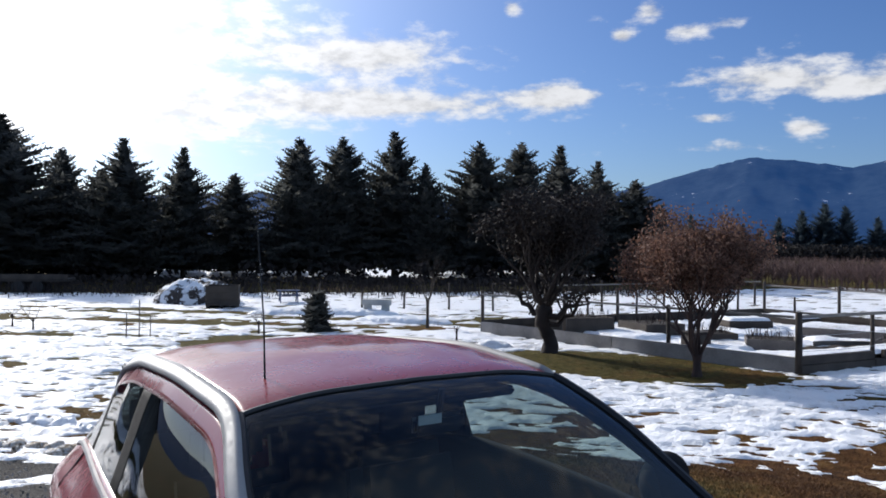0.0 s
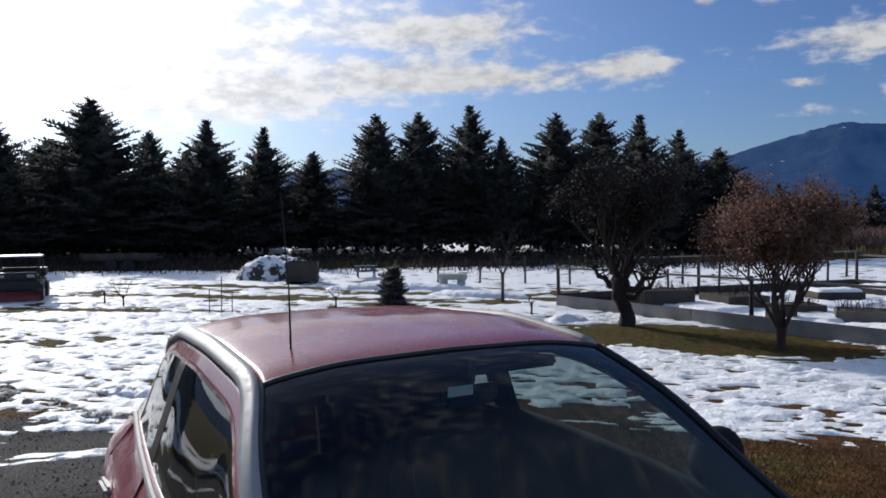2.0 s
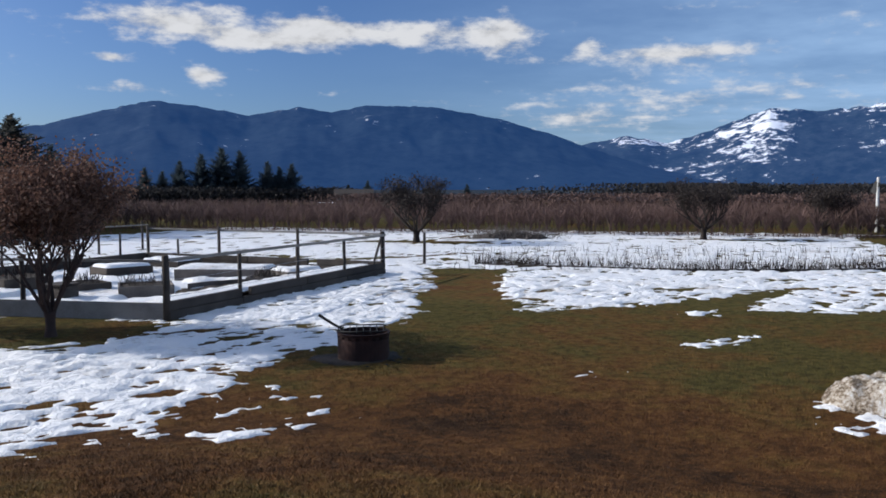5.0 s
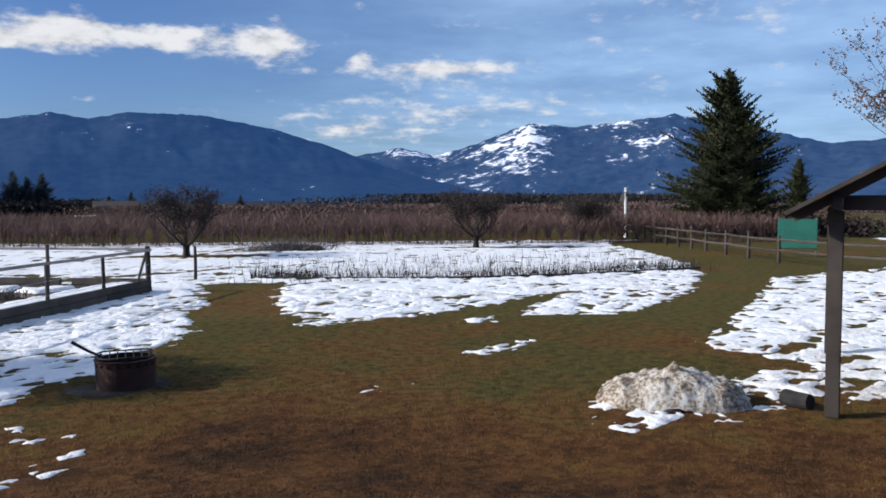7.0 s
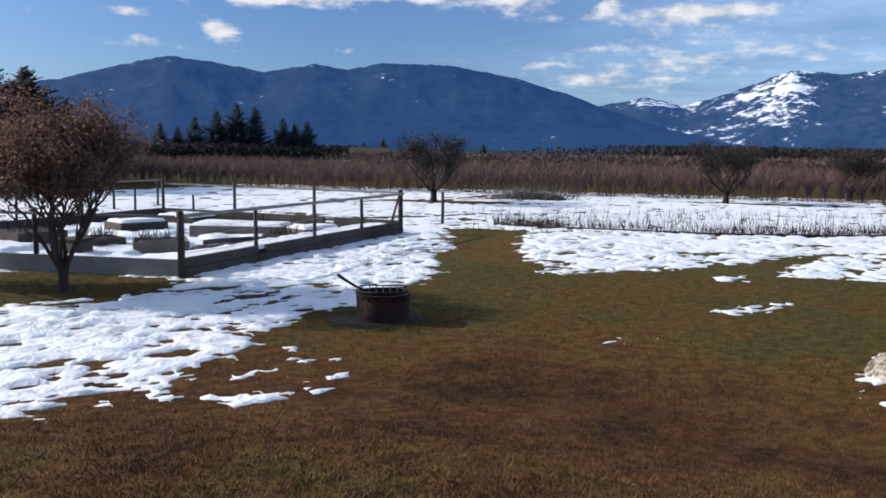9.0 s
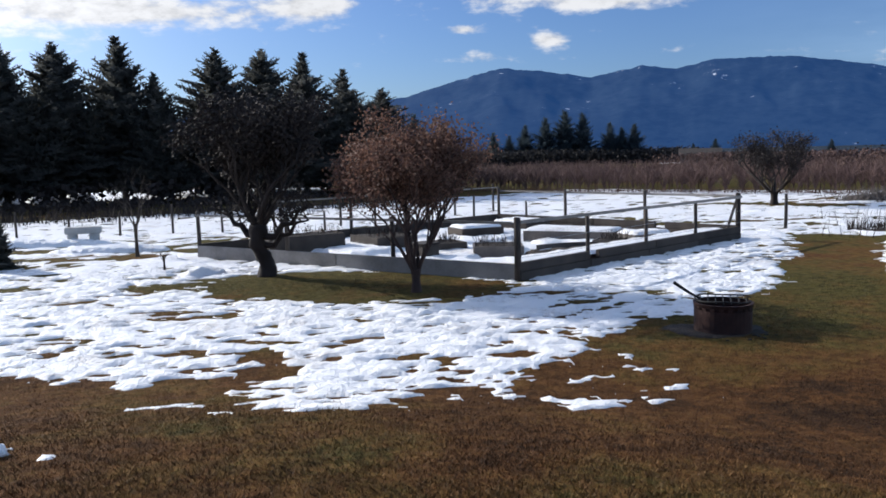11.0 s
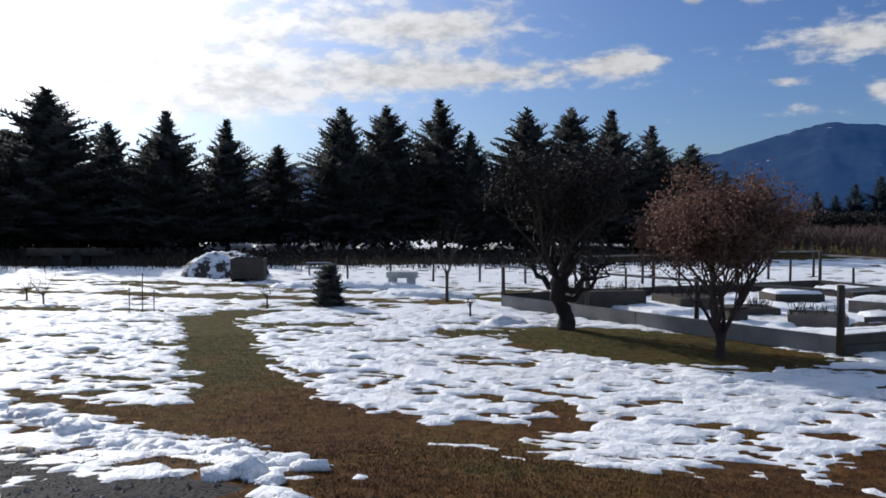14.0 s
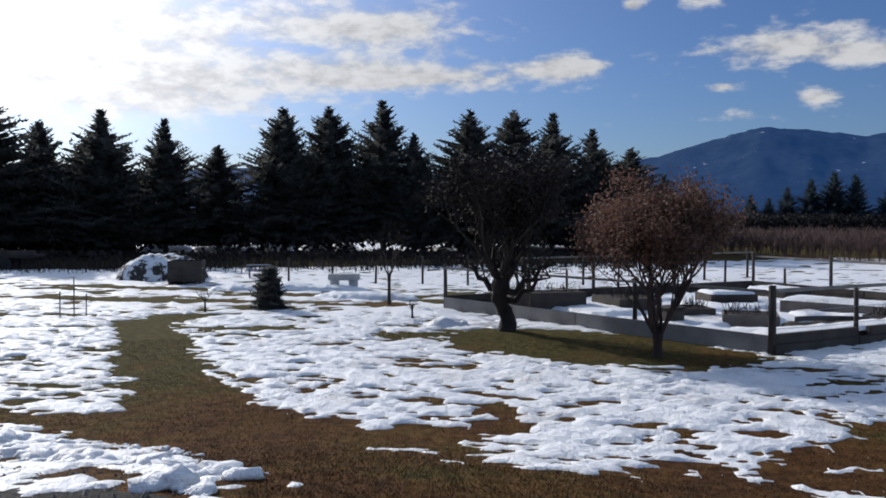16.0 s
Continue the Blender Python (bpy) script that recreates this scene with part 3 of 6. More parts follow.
def ridge(name, mat, label, crest, distance, depth, seed, rough):
    """A range of hills: crest given as bearing and height in degrees."""
    bearings = np.arange(crest[0][0], crest[-1][0] + 0.01, 0.2)
    tops = np.interp(bearings, [c[0] for c in crest], [c[1] for c in crest])
    rows = 26
    verts, faces = [], []
    for i, (a, e) in enumerate(zip(bearings, tops)):
        for k in range(rows):
            s = k / (rows - 1)
            r = distance + depth * s
            top = math.tan(radians(e)) * (distance + depth)
            gully = 1 - 0.22 * (1 - s) * s * 4 * abs(fractal(np.array(a * 0.22 + 0.8 * s + seed), np.array(s * 2.0), 4) - 0.5) * 2
            z = top * (s ** 0.85) * gully + rough * top * (float(fractal(np.array(a * 1.7 + seed), np.array(s * 5.0 + seed), 4)) - 0.5) * (0.25 + s)
            verts.append((math.sin(radians(a)) * r, math.cos(radians(a)) * r, z - 4))
    for i in range(len(bearings) - 1):
        for k in range(rows - 1):
            q = i * rows + k
            faces.append((q, q + 1, q + rows + 1, q + rows))
    tagged(new(name, fast_mesh(name, verts, faces, mat)), label, "mountain", kind="structure")


ridge("backdrop_near_range", M_MOUNT, "forested dark mountain range with thin snow and painted blue haze", [(-14, 2.0), (-2, 2.8), (4.8, 4.15), (8.5, 5.2), (11.2, 5.9), (13.5, 5.65), (17.4, 5.1), (20.8, 5.7), (23, 5.4), (25.4, 5.9), (29.8, 5.8), (33, 5.3), (35.3, 4.8), (38, 4.0), (41, 2.9), (45, 1.6), (50, 0.6), (56, 0.2)], 2300, 900, 3, 0.030)
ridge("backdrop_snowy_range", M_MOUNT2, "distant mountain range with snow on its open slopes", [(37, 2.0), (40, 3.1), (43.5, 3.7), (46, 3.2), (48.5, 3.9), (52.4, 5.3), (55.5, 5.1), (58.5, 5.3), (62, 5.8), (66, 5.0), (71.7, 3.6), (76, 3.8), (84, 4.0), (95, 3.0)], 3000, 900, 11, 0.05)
ridge("backdrop_low_range", M_MOUNT, "low hills behind the trees with painted blue haze", [(-110, 2.0), (-80, 2.6), (-55, 3.0), (-41, 3.3), (-30, 3.0), (-22, 3.4), (-12, 3.0), (0, 2.4), (10, 1.6)], 2900, 900, 23, 0.03)
ridge("backdrop_rear_range", M_MOUNT, "low hills behind the house with painted blue haze", [(95, 2.6), (130, 2.2), (180, 2.4), (220, 2.0), (252, 2.2)], 2900, 900, 31, 0.03)
# the valley floor between the orchard and the hills, fields partly white
fr, fa = np.meshgrid(150 * 1.18 ** np.arange(18), np.radians(np.arange(-14, 101, 1.0)))
fv = np.stack([np.sin(fa).ravel() * fr.ravel(), np.cos(fa).ravel() * fr.ravel(), 0.25 + 0 * fr.ravel()], 1)
fq = np.array([(i * 18 + k, (i + 1) * 18 + k, (i + 1) * 18 + k + 1, i * 18 + k + 1) for i in range(len(fr) - 1) for k in range(17)])
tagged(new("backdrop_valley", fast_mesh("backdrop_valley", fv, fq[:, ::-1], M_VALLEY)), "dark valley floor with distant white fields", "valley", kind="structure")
# ---------------------------------------------------------------- trees
def spray(rng, verts, faces, base, way, length, width, droop, n=5):
    """A branch of spruce: a row of overlapping needle tufts."""
    side = way.cross(Vector((0, 0, 1)))
    side = side.normalized() if side.length > 1e-3 else Vector((1, 0, 0))
    for k in range(n):
        s = (k + 0.35 + 0.4 * rng.random()) / n
        p = base + way * length * s + Vector((0, 0, -droop * s * s * length))
        w = width * (1.15 - 0.8 * s)
        for sg in (-1, 1):
            tip = p + (side * sg * w * (0.7 + 0.6 * rng.random()) + way * w * (0.5 + 0.6 * rng.random()) + Vector((0, 0, (rng.random() - 0.42) * w * 1.3)))
            q = len(verts)
            t = w * 0.30
            verts.extend([p - way * t + Vector((0, 0, t * 0.5)), p + way * t * 1.6, tip, p - way * t * 0.4 - Vector((0, 0, t * 1.2))])
            faces.append((q, q + 1, q + 2, q + 3))
        # hanging twigs
        q = len(verts)
        h = w * (0.35 + 0.4 * rng.random())
        o = side * w * 0.5 * (rng.random() - 0.5)
        verts.extend([p - way * w * 0.28, p + way * w * 0.28, p + way * w * 0.12 + o - Vector((0, 0, h)), p - way * w * 0.1 + o - Vector((0, 0, h * 0.8))])
        faces.append((q, q + 1, q + 2, q + 3))


def conifer(name, seed, height, radius, whorls, mat, shape=0.85, bare=0.03, ragged=0.25, m=Matrix(), label="", group="", upswept=0.0, lobes=0.76):
    rng = random.Random(seed)
    tree = thing(name, m, label, "conifer tree", group)
    part("trunk", tube([(0, 0, -0.3), (0.03, 0, height * 0.4), (0, 0.02, height * 0.97)], [height * 0.020, height * 0.013, 0.02], 8), M_BARK, tree)
    verts, faces = [], []
    for w in range(whorls):
        s = min(0.985, (w + (0.5 + 2.4 * max(0.0, ragged - 0.3)) * rng.random()) / whorls)
        z = height * (bare + (1 - bare) * s)
        reach = radius * ((1 - s) ** shape) * (0.92 if s > 0.12 else 0.75 + 1.4 * s) + 0.10
        count = max(4, int(12 - 7 * s))
        for k in range(count):
            a = 2 * math.pi * (k + rng.random() * 0.9) / count + w
            ln = reach * (1 - ragged + 2 * ragged * rng.random() ** 1.5)
            ln *= 1 - lobes / 2 + lobes * float(fractal(np.array(a * 0.9 % 5.65 + seed), np.array(z * 9.0 / height), 2))
            way = Vector((math.cos(a), math.sin(a), 0.02 + upswept + 0.75 * s + rng.gauss(0, 0.4 * max(0.0, ragged - 0.2)))).normalized()
            spray(rng, verts, faces, Vector((0, 0, z + rng.gauss(0, 0.012 * height))), way, ln, min(0.18 + 0.24 * ln, max(0.24, 0.066 * height)) * (1.0 - 0.25 * s), 0.02, 5 + int(ln * 2.6))
    # the leading shoot
    for k in range(6):
        spray(rng, verts, faces, Vector((0, 0, height * 0.95)), Vector((0.3 * math.cos(k), 0.3 * math.sin(k), 1)).normalized(), height * 0.055, 0.10, 0, 3)
    part("crown", mesh_of("crown", verts, faces, mat), mat, tree)
    return tree


def bare_tree(name, seed, height, trunk_r, fork, spread, levels, m, label, group="", leaf=None, leaves=0, leaf_size=0.07, stems=5, bark=None, category="tree", lean=0.0, cage=None, reach=0.0, gnarled=0.0, thin=None):
    """A forked tree: trunk, limbs, twigs and, where it keeps them, dry leaves."""
    rng = random.Random(seed)
    bark = bark or M_BARK
    tree = thing(name, m, label, category, group)
    top = Vector((lean * fork, 0, fork))
    trunk = [Vector((0, 0, -0.15))]
    for k in range(9):
        s = k / 8
        trunk.append(Vector((lean * fork * s + gnarled * 0.055 * math.sin(7.5 * s), gnarled * 0.05 * math.sin(5 * s + 1), 0.03 + (fork - 0.03) * s)))
    top = trunk[-1]
    girth = [trunk_r * 1.5] + [trunk_r * (1.2 - 0.3 * math.sin(math.pi * k / 8) + gnarled * 0.13 * math.sin(2.9 * k)) for k in range(9)]
    part("trunk", tube(trunk, girth, 10), bark, tree, smooth=True)
    limbs, twigs, tips = bmesh.new(), bmesh.new(), []

    def grow(p, way, ln, r, lev):
        pts, q, d = [p], p, way.copy()
        for k in range(3):
            d = (d + Vector((rng.gauss(0, 0.12), rng.gauss(0, 0.12), 0.10 * (1 if cage else 0.6)))).normalized()
            q = q + d * ln / 3
            if cage:
                c = Vector((0, 0, cage[2]))
                o = q - c
                k2 = math.sqrt((o.x / cage[0]) ** 2 + (o.y / cage[0]) ** 2 + (o.z / cage[1]) ** 2)
                if k2 > 1:
                    q = c + o / k2
            pts.append(q)
        tube(pts, [r, r * 0.8, r * 0.62, r * 0.45], 6 if lev < 2 else 4 if lev < 3 else 3, limbs if lev < 2 else twigs, cap=False)
        if lev >= 2:
            tips.extend(pts[1:])
        if lev < levels:
            for c in range(3 if lev < 3 else 3):
                s = 0.45 + 0.55 * rng.random()
                at = pts[0].lerp(pts[-1], s) if c else pts[-1]
                a = rng.random() * 2 * math.pi
                off = Vector((math.cos(a), math.sin(a), 0.25 * rng.random()))
                grow(at, (d * 0.75 + off * (0.45 + 0.3 * rng.random())).normalized(), ln * (0.58 + 0.22 * rng.random()), r * 0.5, lev + 1)

    for k in range(stems):
        a = 2 * math.pi * (k + 0.6 * rng.random()) / stems
        way = Vector((math.cos(a) * spread, math.sin(a) * spread, 1)).normalized()
        grow(top - Vector((0, 0, 0.12)), way, (height - fork) * ((reach or (0.31 if cage else 0.42)) + 0.1 * rng.random()), trunk_r * 0.46, 0)
    if gnarled:      # low crooked limbs that sag before they rise
        for a, z, ln in ((0.1, 0.62, 1.0), (-0.35, 0.80, 1.25), (2.7, 0.85, 0.9)):
            c, sn = math.cos(a), math.sin(a)
            pts = [Vector((lean * z, 0, z * fork)) + Vector((c * q * ln, sn * q * ln, w * ln)) for q, w in ((0, 0), (0.28, -0.02), (0.42, 0.18), (0.60, 0.20), (0.72, 0.42), (0.98, 0.46))]
            tube(pts, [trunk_r * k for k in (0.52, 0.46, 0.38, 0.30, 0.22, 0.10)], 7, limbs)
            for p in pts[2:]:
                for k in range(2):
                    grow(p, Vector((rng.gauss(0, 0.6), rng.gauss(0, 0.6), 0.5 - 0.9 * k)).normalized(), 0.5, trunk_r * 0.12, levels - 1)
    part("limb_frame", limbs, bark, tree)
    tagged(part("fine_branching", twigs, M_TWIG if bark is M_BARK else bark, tree), kind="stuff")
    if leaves:
        verts, faces = [], []
        for k in range(leaves):
            tip = tips[rng.randrange(len(tips))]
            if thin and rng.random() < thin(tip):
                continue
            c = tip + Vector((rng.gauss(0, 0.10), rng.gauss(0, 0.10), rng.gauss(0, 0.10)))
            u = Vector((rng.gauss(0, 1), rng.gauss(0, 1), rng.gauss(0, 1))).normalized()
            v = u.orthogonal().normalized()
            s = leaf_size * (0.6 + 0.8 * rng.random())
            q = len(verts)
            verts.extend([c, c + u * s * 0.5 + v * s * 0.32, c + u * s, c + u * s * 0.5 - v * s * 0.32 + u.cross(v) * s * 0.15])
            faces.append((q, q + 1, q + 2, q + 3))
        part("foliage", mesh_of("foliage", verts, faces, leaf), leaf, tree)
    return tree


# the windbreak: bearing of each tip in degrees to the left, its height in degrees
ROW = [(52.5, 6.0, 1.0), (48.0, 5.1, 1.0), (43.6, 6.3, 1.05), (38.0, 7.7, 1.35), (34.5, 5.8, 0.85), (30.9, 6.6, 1.15), (27.1, 6.2, 0.95), (23.8, 4.5, 1.2), (19.4, 7.1, 1.0), (16.4, 7.2, 1.0), (12.8, 7.7, 1.05), (10.6, 5.5, 0.8),
       (6.8, 7.0, 1.05), (3.9, 7.0, 1.0), (1.2, 6.8, 1.0), (-1.4, 5.7, 1.0), (-3.9, 4.4, 1.2)]
base_trees = [conifer("spruce_tree", 3 + k, 9.0, 3.9, 54, M_NEEDLE, 0.78 + 0.06 * k, 0.105, 0.34 + 0.05 * k, pose(0, 0, 0), "dark mature spruce in the windbreak", "windbreak spruces") for k in range(3)]
used = [0, 0, 0]
for i, (a, e, wide) in enumerate(ROW):
    r = 52.5 + 1.5 * math.sin(i * 2.1)
    x, y = -math.sin(radians(a)) * r, math.cos(radians(a)) * r
    h = 2.4 + math.tan(radians(e)) * r
    k = (i * 5 + i // 3) % 3
    sc = Matrix.Diagonal((h / 9 * 1.08 * wide, h / 9 * 1.08 * wide, h / 9, 1))
    m = pose(x, y, gz(x, y), 0, 0, 40 * i) @ sc
    if not used[k]:
        base_trees[k].matrix_basis = m
        used[k] = 1
    else:
        t2 = copy_thing(base_trees[k], m)
        t2.matrix_basis = m
# a second, lower line behind them closes the gaps
for i in range(15):
    a = 53 - 4.0 * i + 1.2 * math.sin(i * 3.3)
    if 12 < a < 30:
        continue
    r = 60 + 2.5 * math.sin(i * 1.7)
    x, y = -math.sin(radians(a)) * r, math.cos(radians(a)) * r
    h = 6.2 + 1.4 * math.sin(i * 2.7)
    m = pose(x, y, gz(x, y), 0, 0, 63 * i) @ Matrix.Diagonal((h / 9 * 1.9, h / 9 * 1.9, h / 9, 1))
    t2 = copy_thing(base_trees[i % 3], m)
    t2.matrix_basis = m

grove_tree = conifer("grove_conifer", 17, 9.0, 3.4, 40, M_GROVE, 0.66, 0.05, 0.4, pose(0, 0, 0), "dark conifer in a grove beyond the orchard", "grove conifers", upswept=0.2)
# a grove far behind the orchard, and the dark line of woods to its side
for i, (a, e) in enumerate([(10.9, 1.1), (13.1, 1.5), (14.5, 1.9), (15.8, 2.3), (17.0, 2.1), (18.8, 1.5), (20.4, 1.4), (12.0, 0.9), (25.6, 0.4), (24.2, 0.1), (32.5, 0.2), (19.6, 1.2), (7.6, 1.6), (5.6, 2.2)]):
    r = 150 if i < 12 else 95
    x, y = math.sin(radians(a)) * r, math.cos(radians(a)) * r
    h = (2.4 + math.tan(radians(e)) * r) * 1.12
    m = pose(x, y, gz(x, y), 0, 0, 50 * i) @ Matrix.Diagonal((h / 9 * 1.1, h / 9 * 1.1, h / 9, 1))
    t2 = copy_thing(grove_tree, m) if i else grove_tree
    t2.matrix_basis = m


def brush_line(name, x0, y0, x1, y1, depth, height, count, size, mat, label, seed, base=0.0, gaps=0.0):
    """A far belt of scrub or woods as many small clumps."""
    rng = np.random.RandomState(seed)
    t = rng.rand(count)
    if gaps:        # broken into separate thickets
        t = t[fractal(t * 46 + seed * 3.7, t * 0 + 2.5, 2) > gaps]
        count = len(t)
    x, y = x0 + (x1 - x0) * t + rng.randn(count) * depth, y0 + (y1 - y0) * t + rng.randn(count) * depth
    top = height * (0.55 + 0.6 * fractal(t * 40, t * 0 + seed, 3))
    z = base + rng.rand(count) ** 0.8 * top
    u = rng.randn(count, 3)
    u /= np.linalg.norm(u, axis=1)[:, None]
    v = np.cross(u, rng.randn(count, 3))
    v /= np.linalg.norm(v, axis=1)[:, None]
    s = size * (0.5 + rng.rand(count))[:, None]
    c = np.stack([x, y, z], 1)
    verts = np.stack([c - u * s, c + v * s * 0.6, c + u * s, c - v * s * 0.6], 1).reshape(-1, 3)
    verts[:, 2] = np.maximum(verts[:, 2], -0.05)
    tagged(new(name, fast_mesh(name, verts, np.arange(count * 4).reshape(-1, 4), mat, False)), label, "woods", kind="stuff")


brush_line("far_woods", 190, 200, 330, 140, 9, 4.6, 26000, 0.42, M_FARTREE, "dark line of distant woods", 4)
brush_line("far_woods", 60, 420, 300, 300, 14, 4.2, 7000, 0.8, M_FARTREE, "scattered distant trees in the valley", 6, gaps=0.58)
brush_line("far_scrub", 50, 112, 122, 38, 3.0, 2.0, 42000, 0.13, M_ORCHARD, "brown scrub beyond the orchard", 21)
brush_line("hedge_undergrowth", -48, 33, -27, 48, 1.0, 1.5, 8000, 0.16, M_TWIG, "dark undergrowth beneath the windbreak", 18)
brush_line("yard_brush", 50.5, 25.0, 56.0, 17.0, 0.8, 1.3, 3500, 0.13, M_TWIG, "dark bare shrubs behind the rail fence", 19)
brush_line("grove_foot", 24, 146, 62, 136, 2.0, 2.8, 18000, 0.2, M_FARTREE, "dark scrub at the foot of the grove", 13)
brush_line("hedge_undergrowth", -46, 31, 3, 49, 1.0, 0.55, 9000, 0.13, M_TWIG, "dark undergrowth beneath the windbreak", 8, gaps=0.42)
brush_line("hedge_undergrowth", -48, 36, 5, 53.5, 1.0, 1.3, 9000, 0.20, M_TWIG, "dark undergrowth beneath the windbreak", 9, gaps=0.52)


# the orchard: rows of young reddish fruit trees
def orchard():
    rng = np.random.RandomState(12)
    ax, ay, bx, by = 2.0, 58.5, 62.0, 5.0
    ex, ey = (bx - ax), (by - ay)
    ln = math.hypot(ex, ey)
    ex, ey = ex / ln, ey / ln
    nx, ny = -ey, ex
    V, F = [], []
    for row in range(11):
        dist = row * 1.7 if row < 10 else 17 + (row - 10) * 4.0
        for s in np.arange(-8 - row * 3, ln * 0.76, 0.85):
            x, y = ax + ex * (s + rng.randn() * 0.12) + nx * dist, ay + ey * (s + rng.randn() * 0.12) + ny * dist
            h = 1.5 + 0.14 * rng.randn()
            for k in range(40 if row < 6 else 26):
                if k == 0:
                    p0, p1, w = (x, y, -0.05), (x + rng.randn() * 0.05, y + rng.randn() * 0.05, h * 0.9), 0.032
                else:
                    z0 = 0.22 + 0.55 * h * rng.rand()
                    a, sp = rng.rand() * 6.283, 0.30 + 0.5 * rng.rand()
                    p0, p1, w = (x, y, z0), (x + math.cos(a) * sp, y + math.sin(a) * sp, z0 + 0.35 + (h - z0) * 0.7 * rng.rand()), 0.017
                q = len(V)
                th = rng.rand() * 3.14
                c, sn = math.cos(th) * w, math.sin(th) * w
                for (px, py, pz), kk in ((p0, 1.0), (p1, 0.45)):
                    V += [(px + c * kk, py + sn * kk, pz), (px - 0.5 * c * kk - 0.87 * sn * kk, py - 0.5 * sn * kk + 0.87 * c * kk, pz), (px - 0.5 * c * kk + 0.87 * sn * kk, py - 0.5 * sn * kk - 0.87 * c * kk, pz)]
                F += [(q, q + 1, q + 4, q + 3), (q + 1, q + 2, q + 5, q + 4), (q + 2, q, q + 3, q + 5)]
    tagged(new("orchard_rows", fast_mesh("orchard_rows", V, F, M_ORCHARD, False)), "leafless reddish-brown young fruit trees in rows", "orchard", kind="stuff")


orchard()

# single trees in the yard
bare_tree("leafy_fruit_tree", 21, 3.1, 0.085, 0.42, 0.55, 4, pose(2.23, 15.65, 0), "small tree holding dry reddish-brown leaves", bark=M_BRANCH, leaf=M_DRYLEAF, leaves=34000, leaf_size=0.060, stems=11, cage=(1.64, 1.32, 1.82), reach=0.36,
          thin=lambda p: min(0.93, 0.12 + 0.45 * max(0.0, p.x + 0.2) + 0.9 * max(0.0, 1.45 - p.z) + 1.1 * float(fractal(np.array(p.x * 1.3 + 9), np.array(p.z * 1.3 + p.y), 2) - 0.45)))
bare_tree("old_fruit_tree", 35, 3.9, 0.165, 1.05, 0.8, 5, pose(-0.58, 18.35, 0), "dark gnarled leafless old fruit tree with dense twigs", leaf=M_TWIG, leaves=15000, leaf_size=0.075, stems=8, lean=-0.16, bark=M_TWIG, cage=(1.75, 1.3, 2.5), gnarled=1.0)
bare_tree("sapling_tree", 41, 2.3, 0.045, 0.85, 0.35, 3, pose(-4.18, 22.77, 0), "thin leafless sapling standing in the snow", stems=4)
for k, (x, y, h) in enumerate([(18.66, 33.2, 3.1), (31.7, 28.3, 3.0), (39.6, 27.3, 2.6)]):
    bare_tree("orchard_tree", 50 + k, h * 0.92, 0.15, 0.55, 1.7, 5, pose(x, y, 0), "leafless spreading fruit tree by the orchard", "old orchard trees", stems=8, bark=M_TWIG, leaf=M_TWIG, leaves=5000, leaf_size=0.09, cage=(2.3, 1.25, 1.75), reach=0.44)
conifer("small_spruce", 61, 1.0, 0.46, 15, M_NEEDLE, 0.75, 0.03, 0.42, pose(-6.95, 21.2, 0), "small young spruce in the snow")
conifer("large_spruce", 71, 10.6, 4.2, 92, M_NEEDLE2, 0.74, 0.05, 0.48, pose(53.3, 25.0, 0), "large green spruce behind the rail fence", upswept=0.18, lobes=1.25)
conifer("young_spruce", 77, 5.6, 2.2, 34, M_NEEDLE2, 0.8, 0.04, 0.45, pose(70.5, 26.8, 0), "young green spruce beyond the large one", upswept=0.25)
bare_tree("dry_birch", 83, 9.5, 0.16, 2.4, 0.35, 4, pose(47.6, 11.6, 0), "tall pale tree with dry leaves", leaf=M_DRYLEAF, leaves=4000, leaf_size=0.16, stems=5)
# ---------------------------------------------------------------- kitchen garden
A, U, V_ = Vector((4.24, 16.47, 0)), Vector((0.8, 0.6, 0)), Vector((-0.6, 0.8, 0))
TURN = math.degrees(math.atan2(0.6, 0.8))


def plot(u, v, z=0.0, turn=0.0):
    p = A + U * u + V_ * v
    return pose(p.x, p.y, gz(p.x, p.y) + z, 0, 0, TURN + turn)


def rough_top(sx, sy, thick, seed, step=0.08):
    """A thin uneven sheet of snow or soil, edges rounded down."""
    xs, ys = np.linspace(-sx / 2, sx / 2, max(4, int(sx / step))), np.linspace(-sy / 2, sy / 2, max(4, int(sy / step)))
    def h(x, y):
        e = np.minimum(sx / 2 - abs(x), sy / 2 - abs(y))
        return thick * smoothstep(-0.01, 0.10, e) * (0.6 + 0.8 * fractal(x * 4 + seed, y * 4, 3)) - 0.02
    return sheet(xs, ys, h)


def snow_cap(m, sx, sy, thick, seed, name="snow_cover", label="thin snow lying on the timber", mat=None):
    v, f = rough_top(sx, sy, thick, seed)
    ob = new(name, fast_mesh(name, v, f, mat or M_SNOW))
    ob.matrix_basis = m
    return tagged(ob, label, "snow", kind="stuff")


def border(u, v, length, turn, label, boards=False):
    t = thing("garden_border", plot(u, v, 0, turn), label, "garden border", "garden border walls")
    n = max(1, round(length / (4.3 if boards else 2.4)))
    for k in range(n):
        # wood colour carries the light: pale on the lit side, dark on shaded sides
        if boards:
            part("board", box(length / n - 0.010, 0.05, 0.36, (length / n * (k + 0.5), 0, -0.04), 0.008), M_PALEWOOD, t)
            continue
        part("timber", box(length / n - 0.012, 0.11, 0.20, (length / n * (k + 0.5), 0, -0.03), 0.012), M_DARKWOOD, t)
        part("timber", box(length / n - 0.012, 0.10, 0.17, (length / n * (k + 0.5) + (0.3 if 0 < k < n - 1 else 0), 0.004, 0.174), 0.012), M_DARKWOOD, t)
    return t


